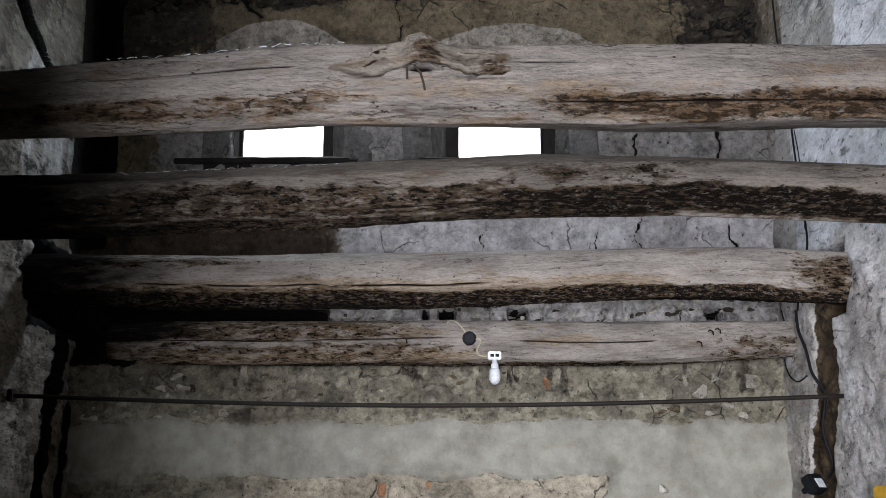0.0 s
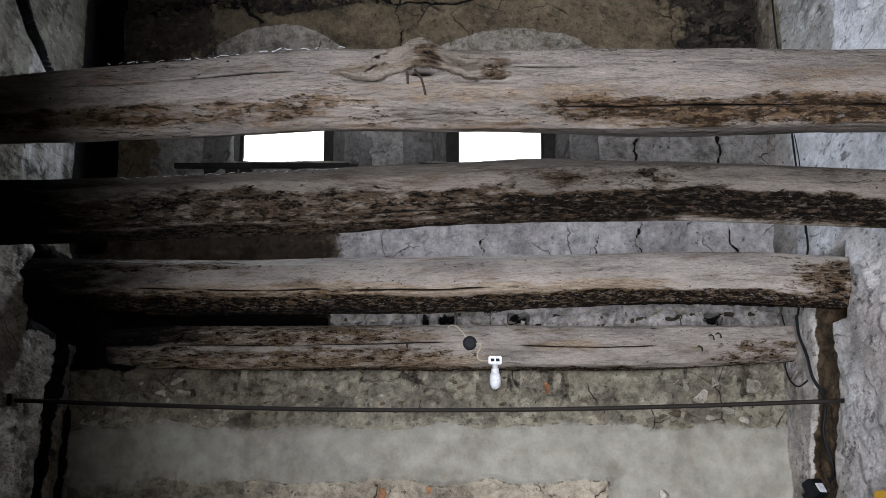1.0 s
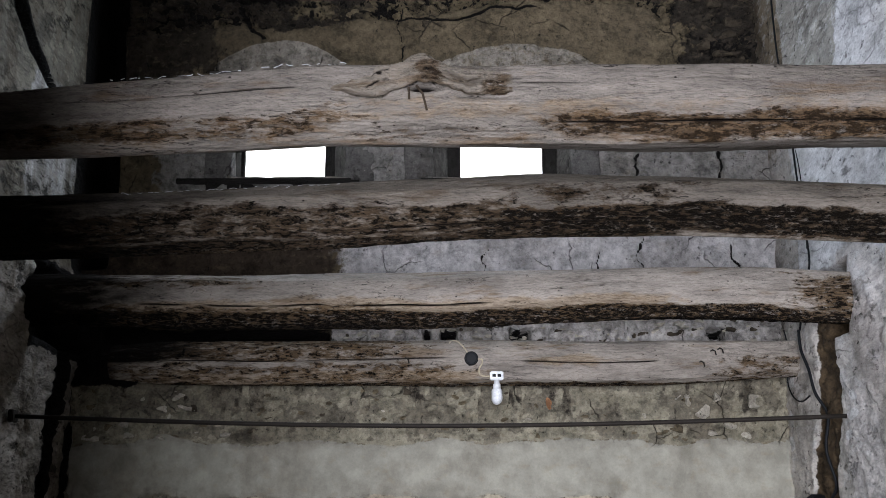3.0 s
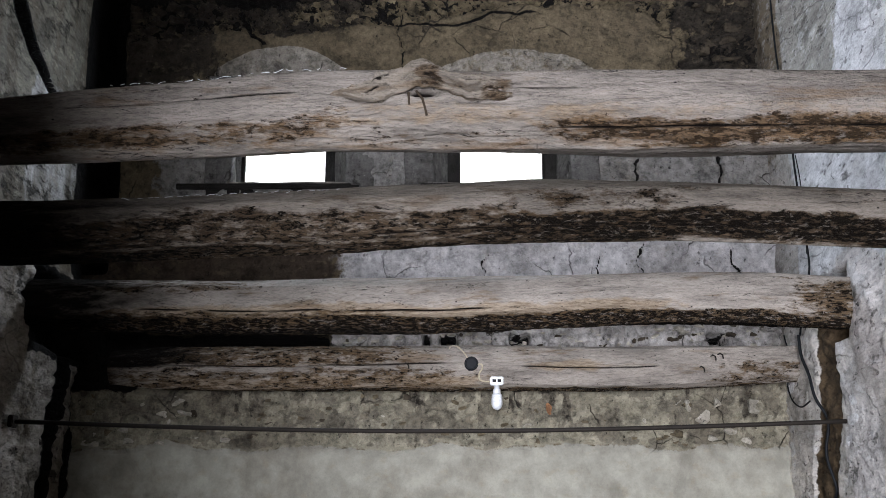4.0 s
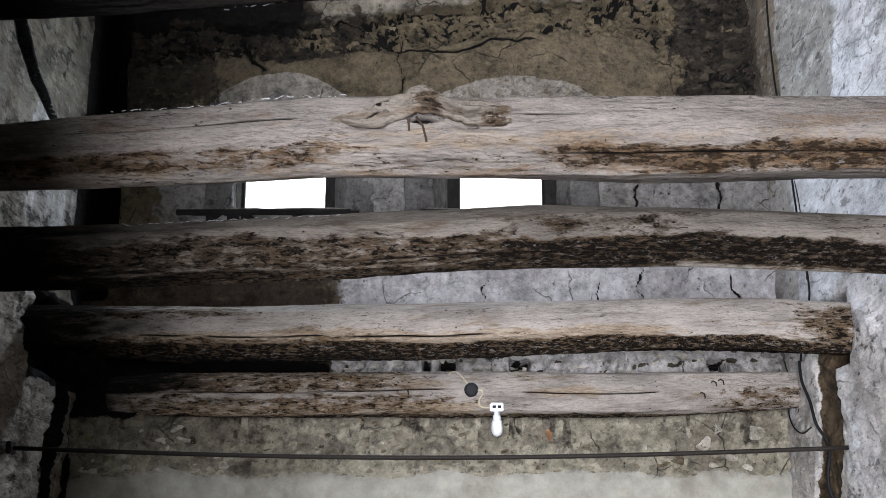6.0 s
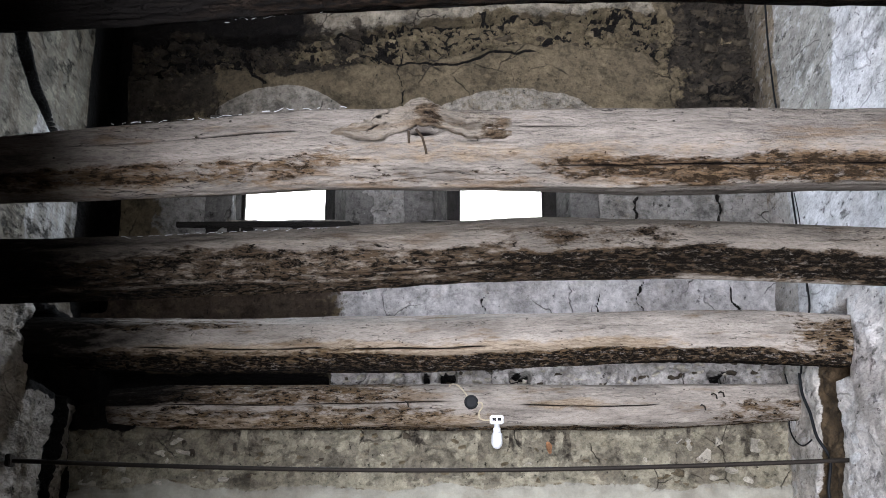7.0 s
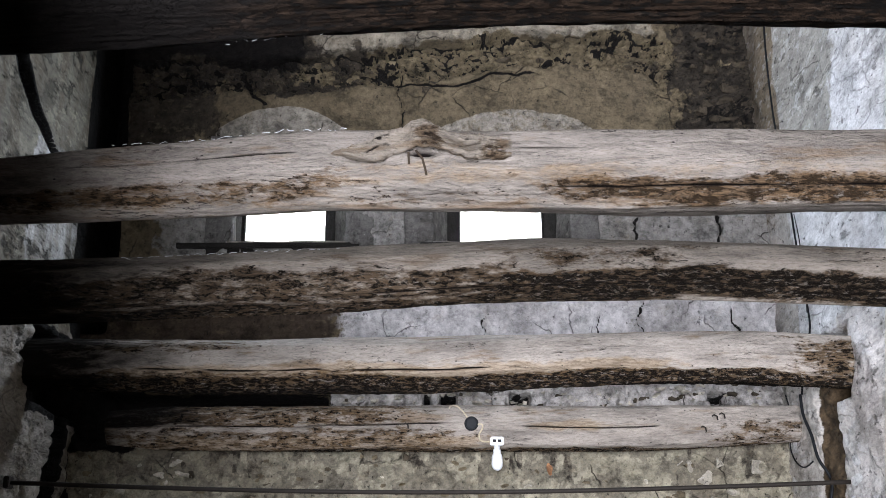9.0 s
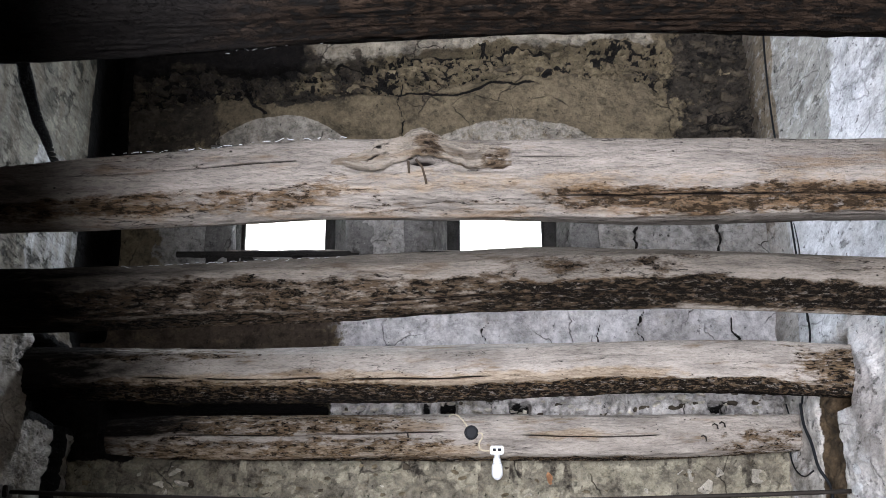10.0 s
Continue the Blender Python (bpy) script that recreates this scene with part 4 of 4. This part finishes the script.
cable([on_right(y, z, 0.02) for y, z in ((5.62, 2.524), (5.589, 2.417), (5.515, 2.307), (5.473, 2.19), (5.439, 2.077), (5.434, 1.913), (5.429, 1.753), (5.476, 1.687))], 0.008, BLACK_PLASTIC,
      "black cable running down to a floodlight")
cable([on_right(y, z, 0.012) for y, z in ((5.5, 3.45), (5.47, 3.3), (5.42, 3.1), (5.41, 2.9))], 0.0025, BLACK_PLASTIC, "thin dark wire beside a thicker cable")
cable([on_right(y, z, 0.012) for y, z in ((5.879, 2.566), (5.84, 2.407), (5.90, 2.301), (5.811, 2.212), (5.68, 2.167), (5.58, 2.186))], 0.004, BLACK_PLASTIC, "loose dark wire loop on pale plaster")

flood = tagged(new("floodlight"), "small black floodlight with a pale glass face", "floodlight")
part("housing", block(-0.055, 0.055, -0.03, 0.03, -0.045, 0.045, 0.008), BLACK_PLASTIC, flood)
part("glass", block(-0.032, 0.032, -0.0335, -0.029, -0.035, 0.015, 0.002), WHITE_PLASTIC, flood, "pale glass pane")
part("bracket", block(-0.012, 0.012, 0.03, 0.075, -0.012, 0.012, 0.002), BLACK_PLASTIC, flood)
fx, fy, fz = on_right(5.55, 1.655, 0.07)
flood.matrix_world = pose(fx, fy, fz, -30, 0, 40)
cover = tagged(new("yellow_box"), "bright yellow painted box fixed to the rough wall", "box")
bx, by, bz = on_right(4.52, 1.50, 0.03)
part("body", block(bx - 0.055, bx + 0.07, by - 0.13, by + 0.10, bz - 0.2, bz + 0.14, 0.008), YELLOW_PAINT, cover)

# ------------------------------------------------------------------ stones set in the walls
rng = random.Random(7)
SHAPES = []
for s_ in range(12):
    bm = bmesh.new()
    for _ in range(15):
        v = Vector((rng.uniform(-1, 1), rng.uniform(-1, 1), rng.uniform(-1, 1)))
        bm.verts.new(v / max(abs(c) for c in v) * rng.uniform(0.75, 1.0))
    hull = bmesh.ops.convex_hull(bm, input=bm.verts[:])
    bmesh.ops.delete(bm, geom=[g for g in hull["geom_interior"] if isinstance(g, bmesh.types.BMVert)], context="VERTS")
    bmesh.ops.bevel(bm, geom=bm.edges[:], offset=0.07, segments=1, affect="EDGES")
    me = bpy.data.meshes.new("stone")
    bm.to_mesh(me)
    bm.free()
    SHAPES.append(me)
LOOKS = {}
for mat in (STONE, PALE_STONE, DARK_STONE, BRICK):
    LOOKS[mat.name] = [me.copy() for me in SHAPES]
    for me in LOOKS[mat.name]:
        me.materials.append(mat)


def stone(parent, x, z, w, h, mat, sink=0.3, name="stone"):
    """One stone bedded in the back wall, w wide and h high."""
    d = 0.5 * min(w, h) + 0.012
    y = BACK - float(back_relief(np.array([x]), np.array([z]))[0]) + sink * d
    ob = new(name, rng.choice(LOOKS[mat.name]))
    ob.matrix_world = pose(x, y, z, rng.uniform(-12, 12), rng.uniform(-14, 14), rng.uniform(-15, 15)) @ Matrix.Diagonal((w / 2, d, h / 2, 1))
    ob.parent = parent
    return ob


# loose stones in the crumbling course under the lip
for _ in range(70):
    x = rng.uniform(-0.75, 1.72)
    stone(wall, x, float(lip_line(np.array([x]))[0]) - rng.uniform(0.0, 0.18), rng.uniform(0.04, 0.12), rng.uniform(0.025, 0.05), STONE if rng.random() < 0.7 else DARK_STONE, rng.uniform(0.25, 0.8))
for _ in range(26):
    stone(wall, rng.uniform(1.38, 1.80), rng.uniform(4.0, 4.95), rng.uniform(0.04, 0.13), rng.uniform(0.03, 0.08), DARK_STONE, rng.uniform(0.2, 0.8))
# rubble strip behind the beams
for _ in range(110):
    stone(wall, rng.uniform(-0.6, 1.78), rng.uniform(2.50, 2.67), rng.uniform(0.02, 0.08), rng.uniform(0.012, 0.035), PALE_STONE if rng.random() < 0.75 else DARK_STONE, rng.uniform(0.0, 0.7))
# stones showing through the coat above the cement
for sx, sz, w, h in ((1.31, 2.20, 0.06, 0.07), (1.385, 2.15, 0.09, 0.10), (1.47, 2.22, 0.07, 0.08), (1.41, 2.03, 0.11, 0.06), (1.53, 2.07, 0.10, 0.05), (1.66, 2.2, 0.09, 0.08), (1.25, 2.06, 0.08, 0.05),
                     (-1.42, 2.235, 0.13, 0.06), (-1.38, 2.165, 0.11, 0.035), (-1.51, 2.16, 0.09, 0.05), (-1.87, 2.0, 0.14, 0.045), (-1.49, 2.0, 0.13, 0.045), (-1.68, 2.02, 0.10, 0.04), (-1.15, 2.03, 0.12, 0.04), (1.62, 2.02, 0.12, 0.05)):
    stone(wall, sx, sz, w, h, PALE_STONE, 0.55)
for _ in range(60):
    stone(wall, rng.uniform(-1.9, 1.75), rng.uniform(2.0, 2.26), rng.uniform(0.03, 0.09), rng.uniform(0.02, 0.05), STONE if rng.random() < 0.5 else (PALE_STONE if rng.random() < 0.6 else DARK_STONE), rng.uniform(0.5, 0.9))
stone(wall, 0.565, 2.19, 0.07, 0.14, BRICK, 0.7, "brick")
stone(wall, -0.324, 1.625, 0.06, 0.09, BRICK, 0.5, "brick")
stone(wall, -0.072, 1.655, 0.04, 0.06, BRICK, 0.5, "brick")
stone(wall, 1.164, 1.63, 0.07, 0.05, PALE_STONE, 0.2)

# bent nails in the beam by the back wall
for hx, hz in ((1.407, 2.439), (1.308, 2.372), (1.37, 2.43), (-0.2, 2.39)):
    nail = [(hx, FACE + 0.03, hz), (hx, FACE - 0.012, hz), (hx + 0.012, FACE - 0.018, hz - 0.008), (hx + 0.016, FACE - 0.014, hz - 0.028)]
    tagged(part("bent_nail", tube(nail, 0.004, 6), IRON, None), "bent rusty nail driven into a log beam", "nail", group="nails")


# pale cobweb threads that draw the rim light on three beams, set on their outlines as the camera sees them
def thread(y, height, x0, x1, seed, radius=0.0009):
    """Short broken lengths of pale thread, kept in one mesh."""
    r = random.Random(seed)
    whole = bmesh.new()
    x = x0
    while x < x1:
        length = r.uniform(0.004, 0.028)
        pts = [(u, y + 0.006 * noise.noise((u * 9, seed, 0)), height(u) + 0.009 * noise.noise((u * 38, seed, 5))) for u in (x + length * k / 6 for k in range(7))]
        bm = tube(pts, radius * r.uniform(0.4, 1.4), 5)
        me = bpy.data.meshes.new("piece")
        bm.to_mesh(me)
        bm.free()
        whole.from_mesh(me)
        bpy.data.meshes.remove(me)
        x += length + r.uniform(0.0, 0.03)
    tagged(part("cobweb_thread", whole, RIM_WEB, None), "pale cobweb thread drawing the rim light along a beam", "cobweb", kind="stuff")


thread(2.80, lambda x: float(np.interp(x, (-0.95, -0.657, -0.43, -0.28), (2.737, 2.756, 2.783, 2.788))), -0.90, -0.28, 1)
thread(3.80, lambda x: float(np.interp(x, (-1.171, -0.77, -0.37), (2.714, 2.735, 2.752))), -1.15, -0.37, 2)
thread(2.02, lambda x: float(np.interp(x, (-0.45, -0.2, -0.1), (2.643, 2.671, 2.677))), -0.44, -0.14, 3, 0.0005)
